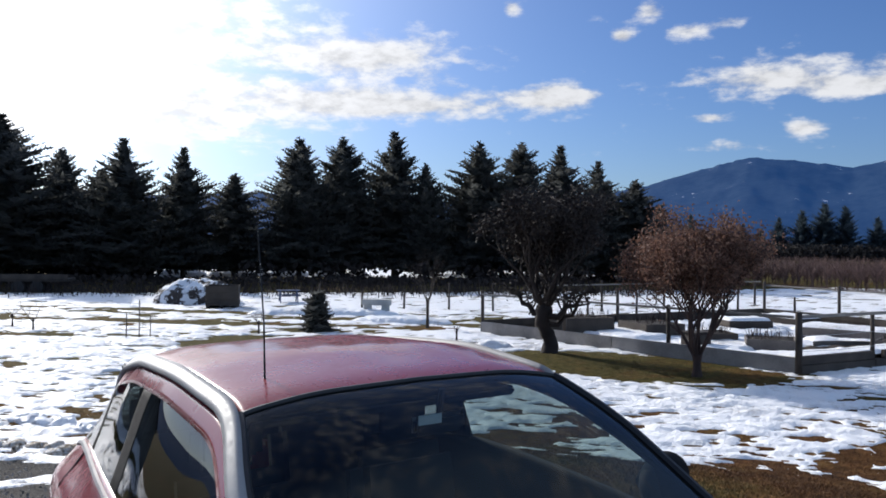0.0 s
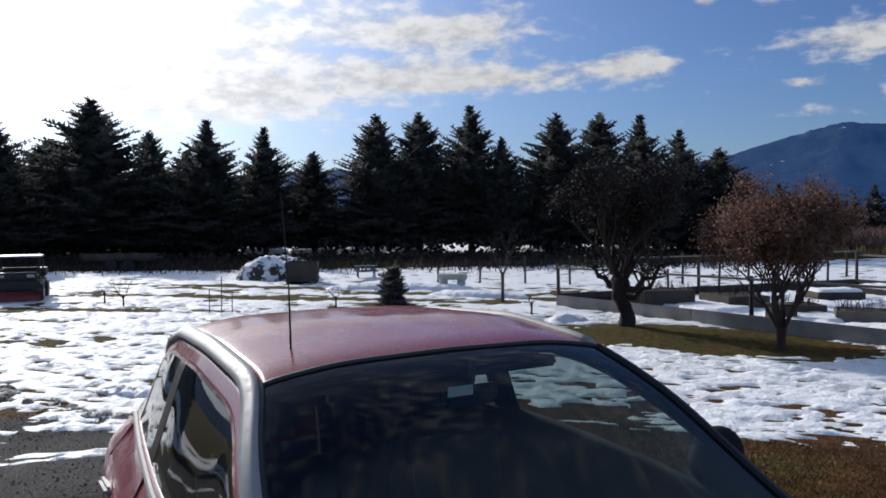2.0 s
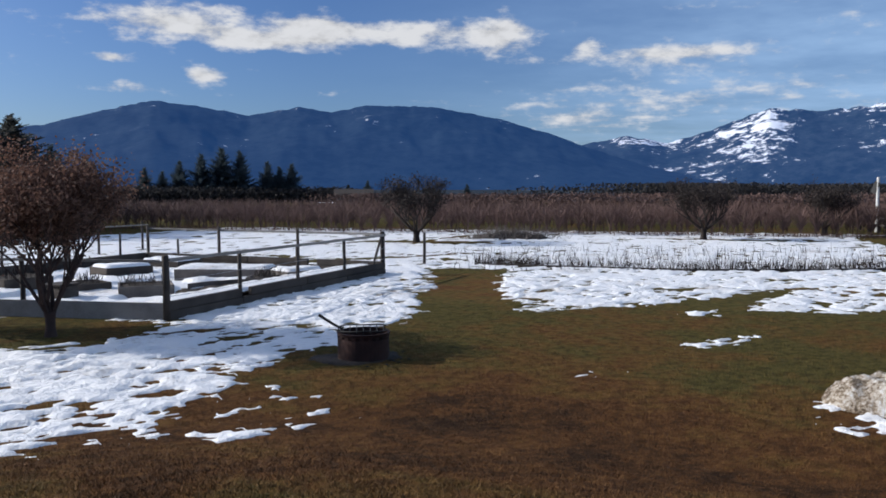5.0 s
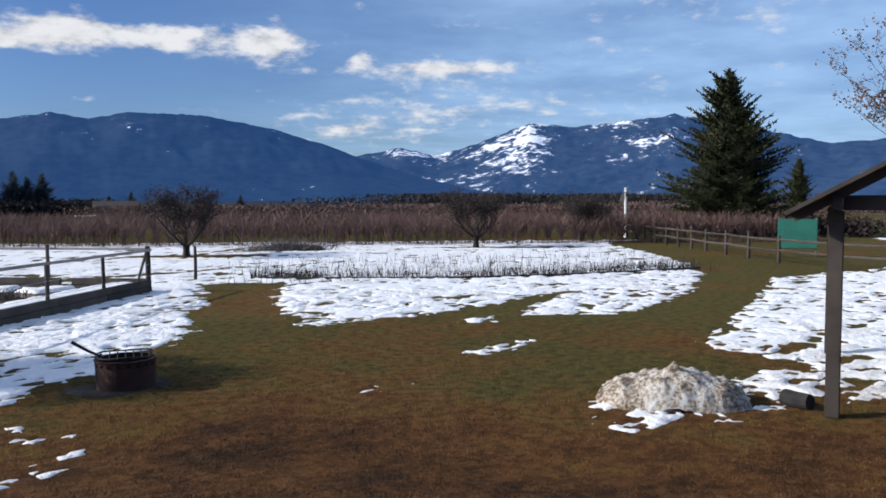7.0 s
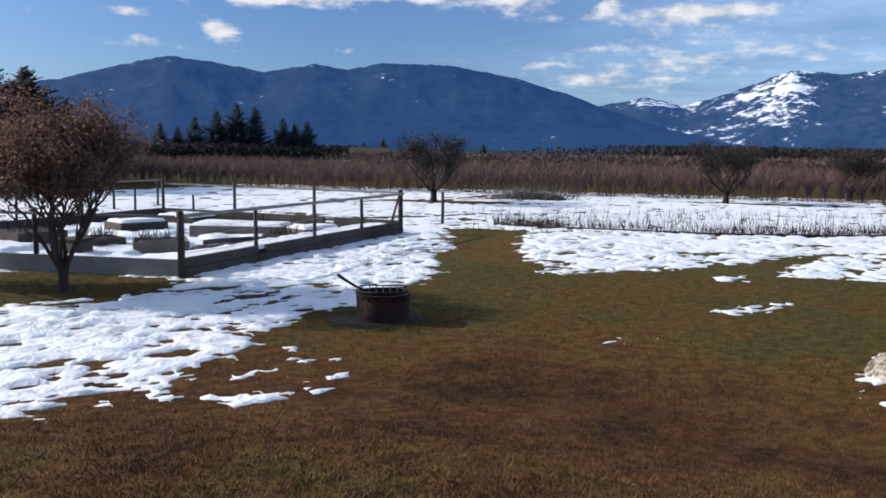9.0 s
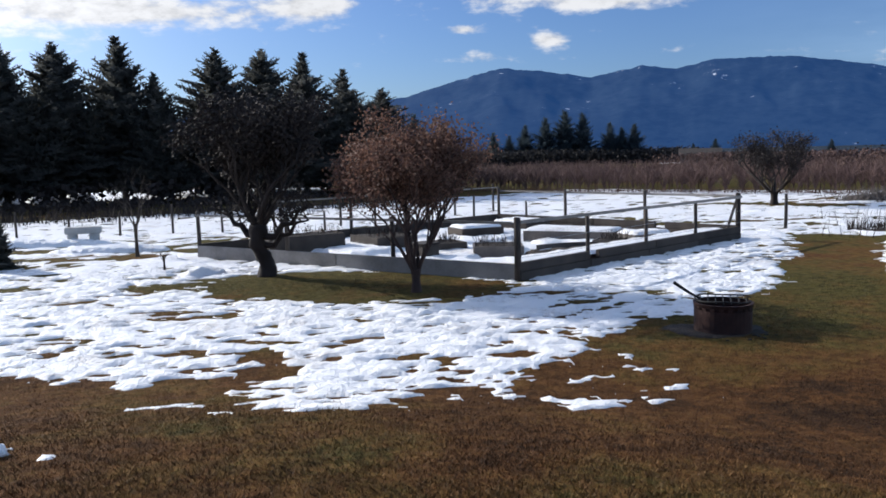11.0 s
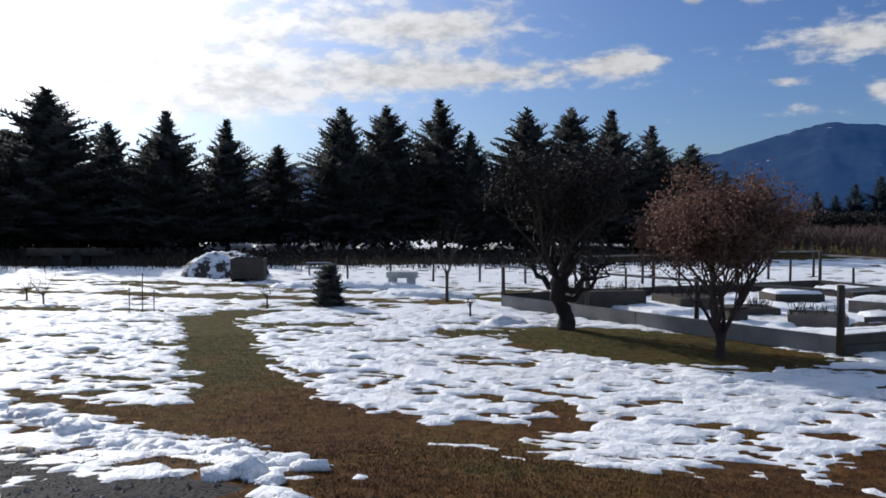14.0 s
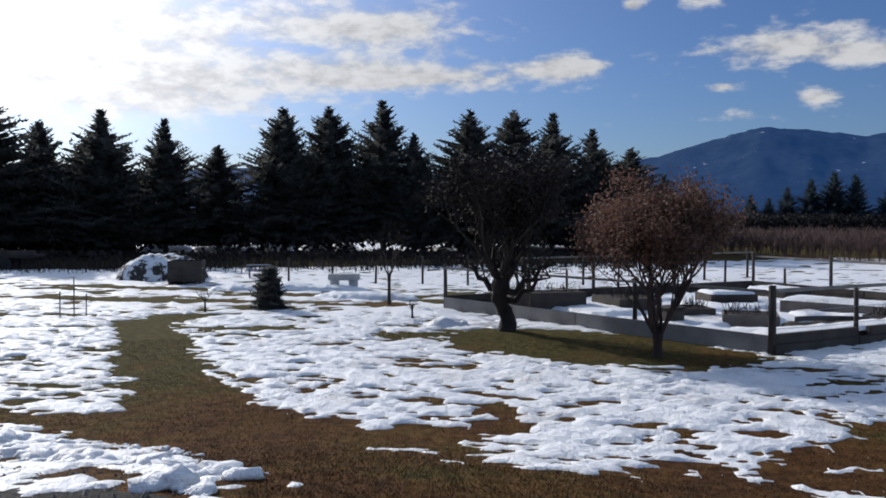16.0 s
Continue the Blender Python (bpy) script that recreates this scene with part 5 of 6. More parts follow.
def gable_shed(name, m, length, width, eave, rise, label, walls, posts, snow_roof, mat):
    """An outbuilding: posts or walls, beams and a two-sided roof of boards."""
    t = thing(name, m, label, "shed")
    if walls:
        n = int(length / 0.22)
        for sy in (0.0, width):
            for k in range(n):
                part("wall_board", box(length / n - 0.008, 0.03, eave, ((k + 0.5) * length / n, sy, 0)), mat, t)
        n = int(width / 0.22)
        for sx in (0.0, length):
            for k in range(n):
                y = (k + 0.5) * width / n
                part("wall_board", box(0.03, width / n - 0.008, eave + rise * (1 - abs(2 * y / width - 1)) - 0.02, (sx, y, 0)), mat, t)
    if posts:
        for x in (0.1, length - 0.1):
            for y in (0.12, width - 0.12):
                part("post", box(0.15, 0.15, eave - 0.02, (x, y, 0), 0.012), M_DARKWOOD, t)
        for y in (0.12, width - 0.12):
            part("beam", box(length + 0.5, 0.10, 0.18, (length / 2, y, eave - 0.02), 0.01), M_DARKWOOD, t)
        part("tie_beam", box(0.10, width - 0.36, 0.16, (0.1, width / 2, eave - 0.02), 0.01), M_DARKWOOD, t)
    slope = math.atan2(rise, width / 2)
    run = math.hypot(rise, width / 2) + 0.42
    for sg in (0, 1):
        y0 = -0.42 * math.cos(slope) if sg == 0 else width + 0.42 * math.cos(slope)
        z0 = eave + 0.15 - 0.42 * math.sin(slope)
        rot = Matrix.Translation((length / 2, y0, z0)) @ Matrix.Rotation(slope if sg == 0 else math.pi - slope, 4, "X")
        flip = -1 if sg else 1
        side = part("roof_slope", box(length + 0.8, run, 0.05, (0, run / 2, -0.02 if sg == 0 else -0.03), 0.008), M_DARKWOOD, t, m=rot)
        for k in range(int((length + 0.8) / 0.6)):
            part("rafter", box(0.05, run - 0.06, 0.10, (-(length + 0.8) / 2 + 0.3 + 0.6 * k, run / 2, -0.121 if sg == 0 else 0.021)), M_DARKWOOD, side)
        if snow_roof:
            vv, ff = rough_top(length + 0.7, run - 0.05, 0.10, 5 + sg, 0.15)
            if sg:
                vv = vv * np.array((1, 1, -1))
                ff = ff[:, ::-1]
            part("roof_snow", fast_mesh("roof_snow", vv + np.array((0, run / 2, 0.05 * flip)), ff, M_SNOW), M_SNOW, t, "snow lying on the roof")
    return t


gable_shed("open_shed", pose(10.40, 4.62, gz(10.4, 4.5), 0, 0, 18.5) @ Matrix.Diagonal((1, -1, 1, 1)), 4.2, 3.6, 2.28, 1.0, "open dark timber shed on square posts", False, True, False, M_DARKWOOD)
gable_shed("old_shed", pose(-18.2, 16.2, 0, 0, 0, 127), 5.0, 5.0, 1.75, 1.0, "grey board shed with snow on its roof", True, False, True, M_WALL)
gable_shed("far_barn", pose(55.5, 128.0, 0, 0, 0, -23), 6.0, 4.0, 1.3, 0.9, "small grey barn with a white roof beyond the orchard", True, False, True, M_WALL)
log = thing("firewood_log", pose(10.72, 4.98, gz(10.72, 4.98) + 0.09, 0, 90, 75), "dark sawn log lying at the shed post", "log")
part("log_body", tube([(0, 0, -0.17), (0.01, 0, 0.0), (0, 0, 0.17)], [0.09, 0.1, 0.093], 12), M_CHAR, log)


# ---------------------------------------------------------------- rail fence, pole and yard on the far side
RAILS = [(47.0, 30.0), (42.1, 24.8), (36.1, 18.3), (33.2, 15.1), (31.4, 13.2), (30.2, 11.0), (29.4, 8.6), (28.8, 6.0)]
run_pts = []
for (ax, ay), (bx, by) in zip(RAILS, RAILS[1:]):
    n = max(1, round(math.hypot(bx - ax, by - ay) / 1.9))
    run_pts += [(ax + (bx - ax) * k / n, ay + (by - ay) * k / n) for k in range(n)]
run_pts.append(RAILS[-1])
rail_fence = thing("rail_fence", pose(36.1, 18.3, 0), "weathered split-rail fence along the lawn", "fence")
for k, (x, y) in enumerate(run_pts):
    x, y = x - 36.1, y - 18.3
    h = 1.05 + 0.06 * math.sin(k * 4.1)
    part("post", tube([(x, y, -0.2), (x, y, h)], [0.075, 0.065], 7), M_DARKWOOD, rail_fence)
    if k:
        for z in (0.45, 0.85):
            part("rail", tube([(px, py, z + 0.03 * math.sin(k * 3 + z)), ((px + x) / 2, (py + y) / 2, z - 0.01), (x, y, z)], 0.05, 6), M_DARKWOOD, rail_fence)
    px, py = x, y
pole = thing("vane_pole", pose(45.5, 28.1, 0), "white pole with a small dark wind vane", "pole")
part("post", tube([(0, 0, -0.2), (0, 0, 3.1)], [0.10, 0.08], 8), M_WHITE, pole)
part("vane", box(0.05, 0.35, 0.7, (-0.05, 0.25, 2.2), 0.02, Matrix.Rotation(0.4, 4, "X")), M_BLACK, pole)
canvas = thing("green_tarp", pose(35.1, 13.9, 0, 0, 0, 20), "green tarpaulin stretched over a frame", "tarp")
part("sheet", box(0.06, 1.5, 1.2, (0, 0, 0.35), 0.02), M_TARP, canvas)
for y in (-0.7, 0.7):
    part("frame_post", tube([(0.06, y, -0.1), (0.06, y, 1.6)], 0.035, 6), M_WOOD, canvas)
mound("brush_mound", 24.0, 33.4, -45, 1.9, 0.75, 0.28, 51, M_TWIG, "low heap of cut brush in the snow", 0.12, 2.0)


# ---------------------------------------------------------------- dry stalks and grass
def stalks(name, region, count, height, width, mat, label, seed, lean=0.25):
    rng = np.random.RandomState(seed)
    x, y = region(rng, count)
    z = ground_z(x, y) - 0.01
    h = height * (0.4 + 0.9 * rng.rand(count))
    a = rng.rand(count) * 6.283
    w = width * (0.6 + 0.8 * rng.rand(count))
    lx, ly = rng.randn(count) * lean * h, rng.randn(count) * lean * h
    p0 = np.stack([x - np.cos(a) * w, y - np.sin(a) * w, z], 1)
    p1 = np.stack([x + np.cos(a) * w, y + np.sin(a) * w, z], 1)
    p2 = np.stack([x + lx, y + ly, z + h], 1)
    v = np.stack([p0, p1, p2], 1).reshape(-1, 3)
    tagged(new(name, fast_mesh(name, v, np.arange(count * 3).reshape(-1, 3), mat, False)), label, "grass", kind="stuff")


def lawn_points(rng, count):
    r = 2.6 + 14.0 * rng.rand(count) ** 1.15
    a = -1.0 + 2.6 * rng.rand(count)
    x, y = 1.1 + np.sin(a) * r, 1.5 + np.cos(a) * r
    ok = snow_depth(x, y) < 0
    ok &= inside_distance(x, y, DRIVE) > 0
    x, y = np.resize(x[ok], count), np.resize(y[ok], count)
    return x + rng.randn(count) * 0.02, y + rng.randn(count) * 0.02


def field_rows(rng, count):
    s = rng.rand(count)
    row = rng.randint(0, 5, count)
    return 13.5 + 14.0 * s + row * 0.9 + rng.randn(count) * 0.12, 21.6 - 8.4 * s + row * 1.5 + rng.randn(count) * 0.12


def orchard_foot(rng, count):
    s = rng.rand(count)
    return 8 + 41 * s + rng.randn(count) * 0.5, 55.1 - 38.1 * s + rng.randn(count) * 0.5


def hedge_foot(rng, count):
    s = rng.rand(count)
    return -30 + 34 * s + rng.randn(count), 31.5 + 10 * s + rng.randn(count) * 1.5


stalks("lawn_grass", lawn_points, 400000, 0.030, 0.0045, M_BLADE, "short dry brown lawn grass", 1, 0.6)
EDGE = [(14.9, 22.6), (16.3, 21.1), (19.35, 17.9), (21.9, 16.4), (24.3, 15.4), (27.4, 14.3)]


def edge_rows(rng, n):
    """Clumps of stalks just behind the edging of the field."""
    s = np.sort(rng.rand(n)) * (len(EDGE) - 1)
    s = s + 0.04 * np.sin(s * 90)
    k = np.arange(len(EDGE))
    back = np.abs(rng.randn(n)) * 0.7 + 0.05
    return np.interp(s, k, [e[0] for e in EDGE]) + back * 0.6, np.interp(s, k, [e[1] for e in EDGE]) + back * 0.8


edging = thing("field_edging", pose(0, 0, 0), "low dark edging strip along the stubble bed", "edging")
for (ax, ay), (bx, by) in zip(EDGE, EDGE[1:]):
    ln, an = math.hypot(bx - ax, by - ay), math.atan2(by - ay, bx - ax)
    part("strip", box(ln - 0.01, 0.05, 0.10, (0, 0, -0.03), 0.01), M_DARKWOOD, edging, m=pose((ax + bx) / 2, (ay + by) / 2, gz((ax + bx) / 2, (ay + by) / 2), 0, 0, math.degrees(an)))
stalks("dry_stalks", edge_rows, 2000, 0.36, 0.012, M_TWIG, "dry weed stalks behind the field edging", 12, 0.3)
stalks("dry_stalks", field_rows, 700, 0.40, 0.012, M_TWIG, "dry weed stalks standing in the snow", 2, 0.2)
stalks("dry_stalks", orchard_foot, 5000, 0.32, 0.015, M_ORCHARD, "dead grass at the foot of the orchard rows", 6, 0.3)
stalks("dry_stalks", hedge_foot, 4000, 0.6, 0.02, M_TWIG, "dead weeds along the foot of the windbreak", 3, 0.3)


def gravel_stones():
    rng = np.random.RandomState(19)
    n = 9000
    x, y = -1.5 - 9.0 * rng.rand(n), 4.0 + 6.5 * rng.rand(n)
    ok = (inside_distance(x, y, DRIVE) < -0.05) & (snow_depth(x, y) < 0)
    x, y = x[ok], y[ok]
    n = len(x)
    z = ground_z(x, y) + 0.008
    r = 0.008 + 0.014 * rng.rand(n) ** 2
    unit = np.array([(1, 0, 0), (-1, 0, 0), (0, 1, 0), (0, -1, 0), (0, 0, 0.8), (0, 0, -0.5)])
    v = unit[None] * r[:, None, None] * (0.6 + 0.8 * rng.rand(n, 6, 1)) + np.stack([x, y, z], 1)[:, None]
    tri = np.array([(0, 2, 4), (2, 1, 4), (1, 3, 4), (3, 0, 4), (2, 0, 5), (1, 2, 5), (3, 1, 5), (0, 3, 5)])
    f = (tri[None] + np.arange(n)[:, None, None] * 6).reshape(-1, 3)
    tagged(new("gravel", fast_mesh("gravel", v.reshape(-1, 3), f, M_PEBBLE, False)), "loose grey gravel on the drive", "gravel", kind="stuff")


M_PEBBLE = leaf_material("pebble", (0.05, 0.047, 0.043), (0.24, 0.225, 0.21), 0.85, 0.0)
stalks("cut_brush", lambda rng, n: (24.0 + rng.randn(n) * 0.75 + (q := rng.randn(n)) * 0.45, 33.4 + rng.randn(n) * 0.3 - q * 0.45), 900, 0.55, 0.02, M_WOOD, "cut grey brush piled in the snow", 15, 0.9)
gravel_stones()
# ---------------------------------------------------------------- the parked car
def catmull(xs, table, q, ease):
    """Curve through rows of a table at the places q, rounded over the width ease."""
    xs, table = np.asarray(xs, float), np.asarray(table, float)
    fine = np.linspace(xs[0], xs[-1], 241)
    step = fine[1] - fine[0]
    n = max(1, int(ease / step))
    kernel = np.hanning(2 * n + 3)[1:-1]
    kernel /= kernel.sum()
    out = []
    for c in table.T:
        v = np.interp(fine, xs, c)
        # mirrored about the end values, so that the ends stay where they are
        v = np.concatenate([2 * v[0] - v[n:0:-1], v, 2 * v[-1] - v[-2:-n - 2:-1]])
        out.append(np.interp(q, fine, np.convolve(v, kernel, "valid")))
    return np.stack(out, 1)


# sections from tail to nose (x from the top of the windscreen, forwards): half widths and heights from the roof's middle down to the sill
SECTIONS = {
    -2.42: ((0, .24, .40, .46, .57, .66, .64, .60), (1.00, 1.00, .99, .98, .96, .80, .50, .30)),
    -2.30: ((0, .25, .42, .48, .61, .72, .70, .62), (1.18, 1.175, 1.15, 1.12, 1.08, .98, .45, .26)),
    -2.02: ((0, .28, .45, .51, .62, .77, .76, .70), (1.43, 1.42, 1.37, 1.29, 1.15, 1.02, .42, .24)),
    -1.70: ((0, .32, .50, .565, .665, .81, .80, .74), (1.545, 1.54, 1.49, 1.40, 1.155, 1.02, .42, .22)),
    -1.20: ((0, .36, .555, .615, .735, .86, .85, .79), (1.605, 1.60, 1.57, 1.48, 1.15, .99, .42, .20)),
    -0.60: ((0, .37, .60, .665, .80, .91, .90, .83), (1.62, 1.615, 1.59, 1.50, 1.14, .95, .42, .20)),
    -0.05: ((0, .37, .605, .685, .83, .92, .90, .83), (1.585, 1.58, 1.55, 1.46, 1.11, .90, .42, .20)),
    0.25: ((0, .40, .715, .765, .86, .92, .905, .84), (1.48, 1.47, 1.42, 1.33, 1.09, .86, .42, .20)),
    0.60: ((0, .43, .785, .83, .88, .92, .90, .83), (1.28, 1.27, 1.225, 1.17, 1.05, .84, .42, .20)),
    0.95: ((0, .45, .83, .86, .88, .91, .89, .82), (1.09, 1.085, 1.06, 1.035, 1.00, .80, .42, .20)),
    1.12: ((0, .42, .70, .775, .835, .885, .87, .80), (1.02, 1.01, .99, .965, .90, .70, .40, .20)),
    1.28: ((0, .38, .63, .715, .775, .82, .81, .74), (.92, .915, .895, .87, .81, .62, .38, .20)),
    1.40: ((0, .30, .52, .60, .66, .70, .69, .64), (.73, .725, .71, .69, .64, .50, .36, .24)),
}
CAR_AT = (-0.41, 2.19)
CAR_TURN = -44.0
CAR_Z = 0.60
CAR_SIZE = (0.745, 0.86, 0.94)      # a small town car: length, width and height against the drawn sections


def car():
    t = thing("parked_car", pose(CAR_AT[0], CAR_AT[1], CAR_Z, 0, 0, CAR_TURN) @ Matrix.Diagonal((*CAR_SIZE, 1)), "red hatchback car with silver roof trim parked on the drive", "car")
    keys = sorted(SECTIONS)
    qx = np.unique(np.concatenate([np.linspace(keys[0], keys[-1], 104), [-1.66, -1.58, -0.96, -0.80, 0.36, -0.03, 0.92, -1.95, -2.28]]))
    Y = catmull(keys, [SECTIONS[k][0] for k in keys], qx, 0.22)
    Z = catmull(keys, [SECTIONS[k][1] for k in keys], qx, 0.22)
    qs = np.linspace(0, 7, 57)
    grid = np.zeros((len(qx), len(qs), 3))
    for i in range(len(qx)):
        yz = catmull(np.arange(8.0), np.stack([Y[i], Z[i]], 1), qs, 0.55)
        grid[i, :, 0], grid[i, :, 1:] = qx[i], yz
        grid[i, 0, 1] = 0

    def kind_of(x, s, sg):
        if -0.03 < x < 0.90 and s < 2.0 + 0.15 * max(x, 0):
            return "windscreen"
        if -2.28 < x < -1.98 and s < 2.0:
            return "rear_window"
        if 2.86 < s < 3.90:
            # daylight openings, cut back by the slope of the pillars
            front = 0.36
            if -0.80 < x < front:
                return "front_door_window"
            if -1.58 < x < -0.96:
                return "rear_door_window"
            if -2.02 - (s - 3.16) * 0.1 < x < -1.66:
                return "quarter_window"
            if -0.96 <= x <= -0.80 or -1.66 <= x <= -1.58:
                return "pillar_trim" if x > -1.3 else "rear_pillar_trim"
        # far front strip painted black in place of its backlit shade
        if 2.05 < s < 2.36 and -2.3 < x < 0.93:
            return "far_trim" if sg > 0 and x > -0.10 else "roof_trim"
        return "body"

    sets = {}
    for sg in (1, -1):
        for i in range(len(qx) - 1):
            for j in range(len(qs) - 1):
                k = kind_of((qx[i] + qx[i + 1]) / 2, (qs[j] + qs[j + 1]) / 2, sg)
                key = k if k in ("body", "windscreen", "rear_window") else (k, sg)
                sets.setdefault(key, []).append((sg, i, j))
    mats = {"body": M_PAINT, "windscreen": M_GLASS, "rear_window": M_REARGLASS, "front_door_window": M_SIDEGLASS, "rear_door_window": M_REARGLASS, "quarter_window": M_REARGLASS, "pillar_trim": M_RUBBER, "rear_pillar_trim": M_RUBBER, "roof_trim": M_TRIM, "far_trim": M_BLACK}
    for key, cells in sets.items():
        name = key if isinstance(key, str) else key[0]
        b, seen = bmesh.new(), {}

        def vert(sg, i, j):
            p = grid[i, j] * (1, sg, 1)
            c = tuple(np.round(p, 4))
            if c not in seen:
                seen[c] = b.verts.new(p)
            return seen[c]
        for sg, i, j in cells:
            q = [vert(sg, i, j), vert(sg, i + 1, j), vert(sg, i + 1, j + 1), vert(sg, i, j + 1)]
            if len(set(q)) == 4:
                b.faces.new(q if sg > 0 else q[::-1])
        if name in ("windscreen", "rear_window", "front_door_window", "rear_door_window", "quarter_window"):
            me = bm_mesh(name, b, mats[name], True, False)
            o = part(name, me, mats[name], t, "tinted car glass")
            o.visible_shadow = False
        else:
            me = bm_mesh(name, b, mats[name], True, False)
            o = part(name, me, mats[name], t, {"body": "dusty red painted body", "roof_trim": "dull silver roof trim", "pillar_trim": "black pillar trim, with shade painted in on the far strip", "far_trim": "black pillar trim, with shade painted in on the far strip", "rear_pillar_trim": "black pillar trim, with shade painted in on the far strip"}[name])
            so = o.modifiers.new("thickness", "SOLIDIFY")
            so.thickness, so.offset = 0.03 if name == "body" else 0.02, -1
            me.materials.append(M_CLOTH)
            so.material_offset = 1
            so.material_offset_rim = 1 if name == "body" else 0
            if name == "roof_trim":
                so.thickness, so.offset = 0.03, 0.3
    # end caps
    for x_i, name in ((0, "tailgate"), (-1, "bumper")):
        b = bmesh.new()
        row = [b.verts.new(grid[x_i, j]) for j in range(0, len(qs), 2)] + [b.verts.new(grid[x_i, j] * (1, -1, 1)) for j in range(len(qs) - 1, 0, -2)]
        b.faces.new(row)
        part(name, b, M_PAINT if name == "tailgate" else M_BLACK, t)
    part("underbody", box(3.5, 1.5, 0.10, (-0.5, 0, 0.20), 0.02), M_BLACK, t)
    # wheels
    for x in (0.82, -1.62):
        for y in (-0.80, 0.80):
            b = bmesh.new()
            bmesh.ops.create_cone(b, cap_ends=True, segments=32, radius1=0.33, radius2=0.33, depth=0.21, matrix=Matrix.Translation((x, y, 0.33)) @ Matrix.Rotation(math.pi / 2, 4, "X"))
            bmesh.ops.bevel(b, geom=[e for e in b.edges if len(e.link_faces) == 2 and e.calc_face_angle() > 1], offset=0.03, segments=3, affect="EDGES")
            w = part("wheel", b, M_BLACK, t, smooth=False)
            b = bmesh.new()
            for k in range(5):
                a = 2 * math.pi * k / 5
                box(0.20, 0.02, 0.05, (0, 0, 0), 0, Matrix.Translation((x, y + math.copysign(0.108, y), 0.33)) @ Matrix.Rotation(a, 4, "Y") @ Matrix.Translation((0.11, 0, -0.025)), b)
            part("rim", b, M_STEEL, w)
    # mirrors on the front doors
    for sg in (-1, 1):
        b = bmesh.new()
        bmesh.ops.create_uvsphere(b, u_segments=20, v_segments=12, radius=1.0, matrix=Matrix.Translation((0.28, sg * 0.90, 1.195)) @ Matrix.Rotation(sg * 0.15, 4, "Z") @ Matrix.Diagonal((0.085, 0.125, 0.095, 1)))
        for v in b.verts:
            if v.co.x < 0.22:
                v.co.x = 0.22
        mi = part("wing_mirror", b, M_RUBBER, t, "black door mirror", smooth=True)
        part("mirror_stalk", tube([(0.40, sg * 0.86, 1.06), (0.33, sg * 0.89, 1.12), (0.28, sg * 0.95, 1.18)], [0.05, 0.045, 0.04], 8), M_BLACK, mi)
        b = bmesh.new()
        bmesh.ops.create_circle(b, cap_ends=True, segments=20, radius=1, matrix=Matrix.Translation((0.214, sg * 0.90, 1.195)) @ Matrix.Rotation(math.pi / 2, 4, "Y") @ Matrix.Diagonal((0.05, 0.085, 1, 1)))
        part("mirror_glass", b, M_STEEL, mi)
    # door handles and seams on both flanks
    for sg in (-1, 1):
        for x in (-0.62, -1.42):
            b = box(0.19, 0.035, 0.035, (x, sg * (0.905 if x > -1 else 0.83), 0.985), 0.012)
            part("door_handle", b, M_TRIM, t, "dull chrome door handle")
        for x in (0.62, -0.86, -1.75):
            i = int(np.argmin(abs(qx - x)))
            pts = [grid[i, j] * (1, sg, 1) + np.array((0, sg * 0.001, 0)) for j in range(32, 57, 3)]
            part("door_seam", tube([tuple(p) for p in pts], 0.004, 5), M_BLACK, t)
        # weather strip below the windows
        j = int(np.argmin(abs(qs - 3.98)))
        pts = [grid[i, j] * (1, sg, 1) for i in range(len(qx)) if -2.16 < qx[i] < 0.72]
        part("belt_trim", tube([tuple(p) for p in pts[::2]], 0.012, 6), M_TRIM, t, "dull silver strip below the windows")
        # headlights and tail lights
        part("headlight", box(0.28, 0.05, 0.13, (1.24, sg * 0.70, 0.70), 0.02, Matrix.Rotation(sg * -0.6, 4, "Z")), M_STEEL, t)
        part("tail_light", box(0.06, 0.10, 0.26, (-2.22, sg * 0.58, 0.80), 0.02), M_RED, t)
        # wiper
        part("wiper", tube([(0.93, sg * 0.28 - 0.2, 1.045), (0.86, sg * 0.28 + 0.05, 1.10), (0.80, sg * 0.28 + 0.3, 1.135)], 0.008, 5), M_BLACK, t)
    # black gasket round the windscreen
    for sg in (-1, 1):
        j = int(np.argmin(abs(qs - 2.05)))
        pts = [grid[i, j] * (1, sg, 1) + np.array((0, 0, 0.004)) for i in range(len(qx)) if -0.04 < qx[i] < 0.93]
        part("windscreen_gasket", tube([tuple(p) for p in pts], 0.013, 6), M_BLACK, t)
    i = int(np.argmin(abs(qx + 0.03)))
    pts = [grid[i, j] * (1, -1, 1) for j in range(16, 0, -1)] + [grid[i, j] for j in range(0, 17)]
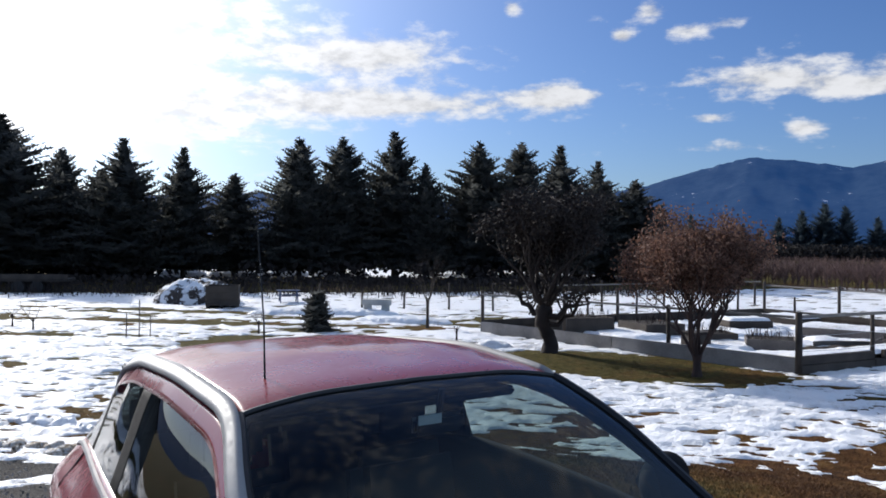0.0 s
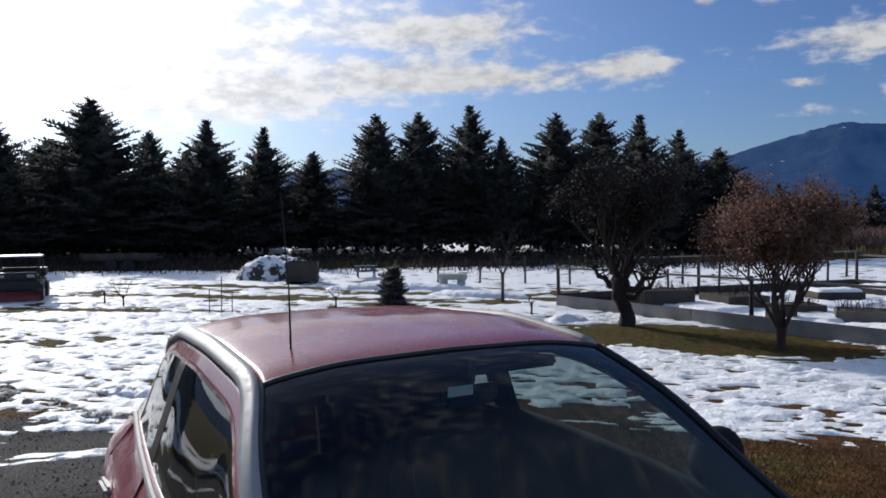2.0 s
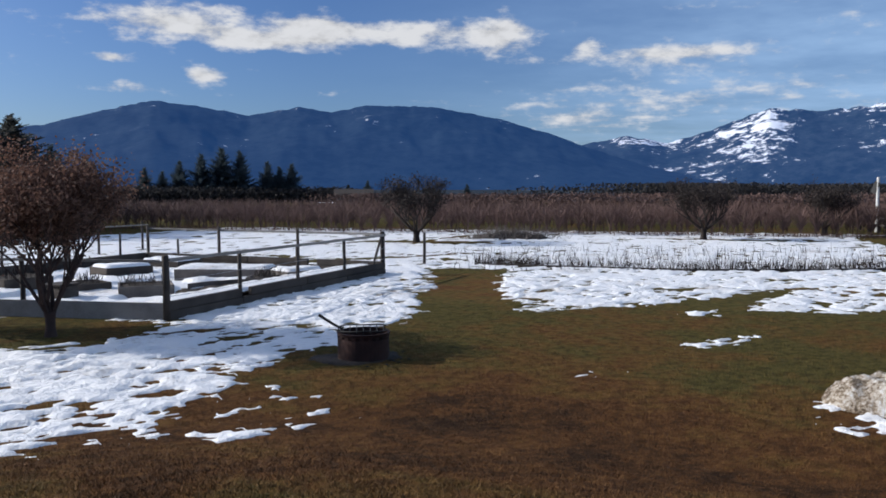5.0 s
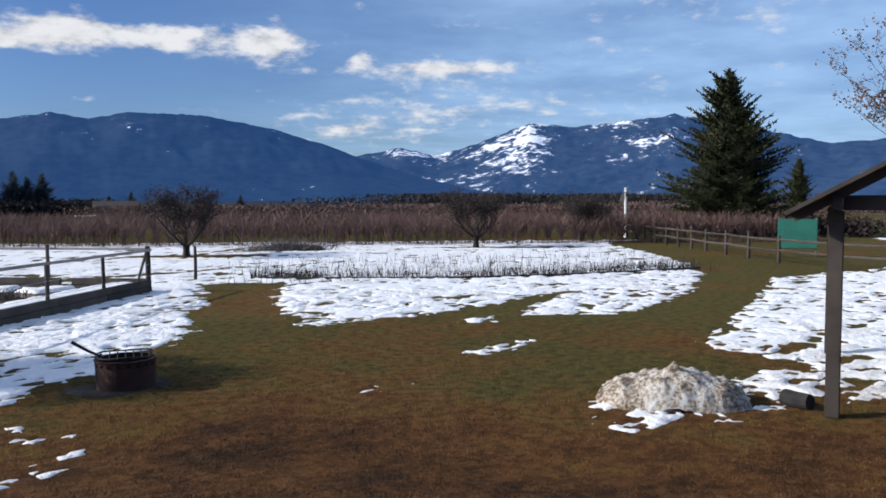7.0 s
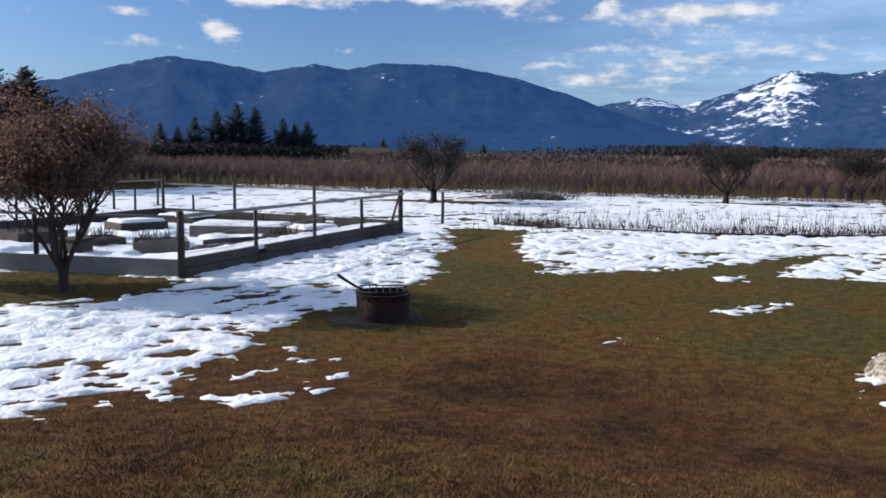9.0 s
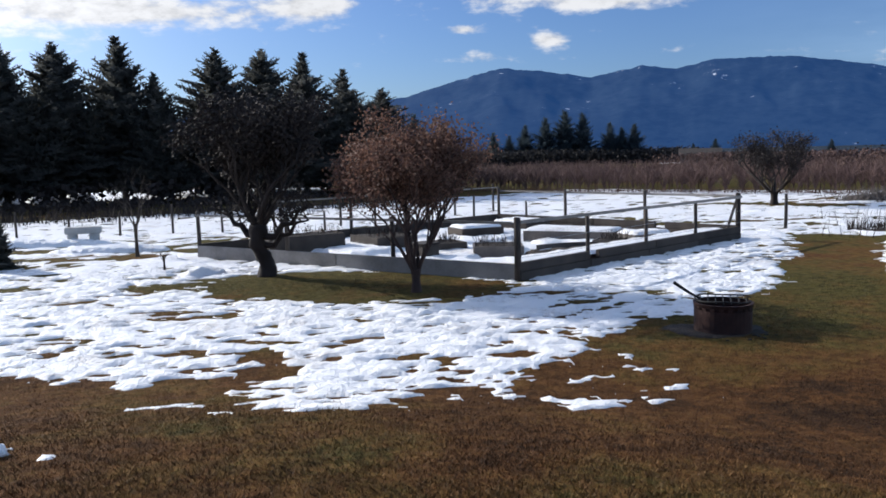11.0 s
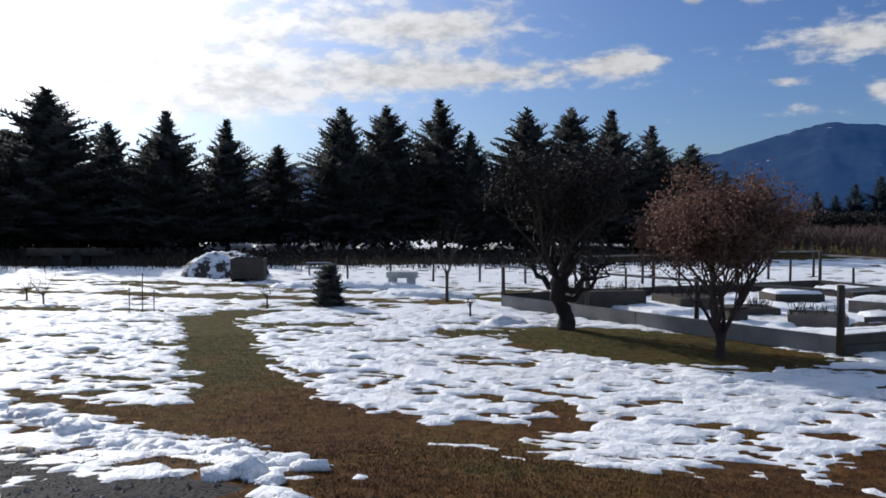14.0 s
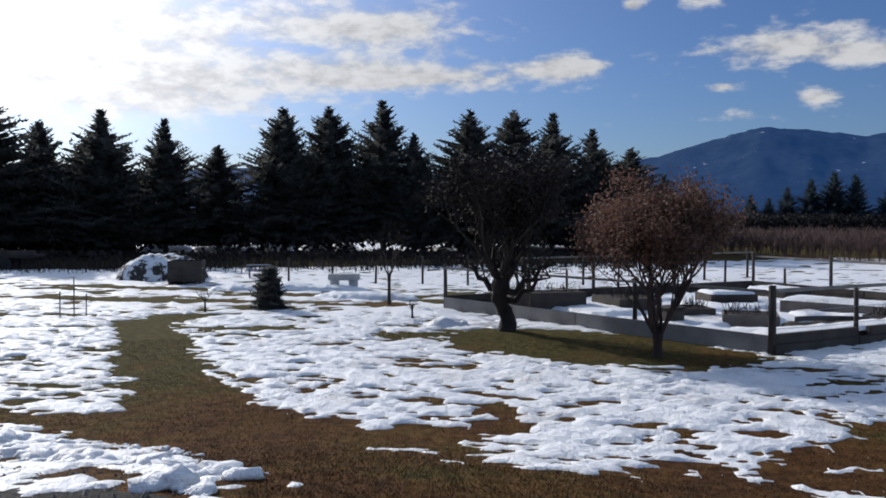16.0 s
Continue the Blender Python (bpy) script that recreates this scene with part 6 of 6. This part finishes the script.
    part("windscreen_gasket", tube([tuple(p + np.array((0, 0, 0.001))) for p in pts], 0.009, 6), M_BLACK, t)
    # aerial at the front of the roof
    part("aerial", tube([(-0.27, -0.44, 1.585), (-0.28, -0.44, 1.74), (-0.33, -0.445, 2.02)], [0.004, 0.003, 0.002], 6), M_BLACK, t, "thin black roof aerial")
    # cabin
    part("floor_pan", box(3.2, 1.5, 0.06, (-0.6, 0, 0.32)), M_CLOTH, t)
    dash = part("dashboard", box(0.55, 1.46, 0.22, (0.72, 0, 0.72), 0.05), M_RUBBER, t)
    part("firewall", box(0.06, 1.5, 0.55, (0.98, 0, 0.33)), M_BLACK, t)
    ring = [(0.30 + 0.075 * math.sin(a), 0.36 + 0.18 * math.cos(a), 0.90 + 0.165 * math.sin(a)) for a in np.linspace(0, 2 * math.pi, 25)]
    wheel = part("steering_wheel", tube(ring, 0.016, 7), M_BLACK, t)
    part("steering_hub", tube([(0.30, 0.36, 0.90), (0.48, 0.36, 0.82)], 0.05, 8), M_BLACK, wheel)
    for y in (-0.37, 0.37):
        for x, nm in ((-0.45, "front_seat"), (-1.30, "rear_seat")):
            s = part(nm, box(0.52, 0.52, 0.20, (x + 0.1, y, 0.42), 0.06), M_CLOTH, t)
            part("backrest", box(0.16, 0.50, 0.62, (x - 0.22, y, 0.60), 0.06, Matrix.Rotation(-0.22, 4, "Y")), M_CLOTH, s)
            part("headrest", box(0.10, 0.27, 0.17, (x - 0.37, y, 1.22), 0.04), M_CLOTH, s)
    part("headliner", box(1.55, 1.06, 0.03, (-0.95, 0, 1.46), 0.01), M_CLOTH, t)
    mir = part("rear_view_mirror", box(0.04, 0.20, 0.06, (0.0, 0.06, 1.41), 0.015), M_BLACK, t)
    part("mirror_face", box(0.004, 0.18, 0.045, (-0.025, 0.06, 1.418)), M_STEEL, mir)
    part("mirror_stem", tube([(0.0, 0.06, 1.465), (0.02, 0.06, 1.545)], 0.012, 6), M_BLACK, mir)
    part("paper_tag", box(0.004, 0.09, 0.028, (0.04, 0.0, 1.45)), M_WHITE, mir, "white paper tag")
    return t


car()
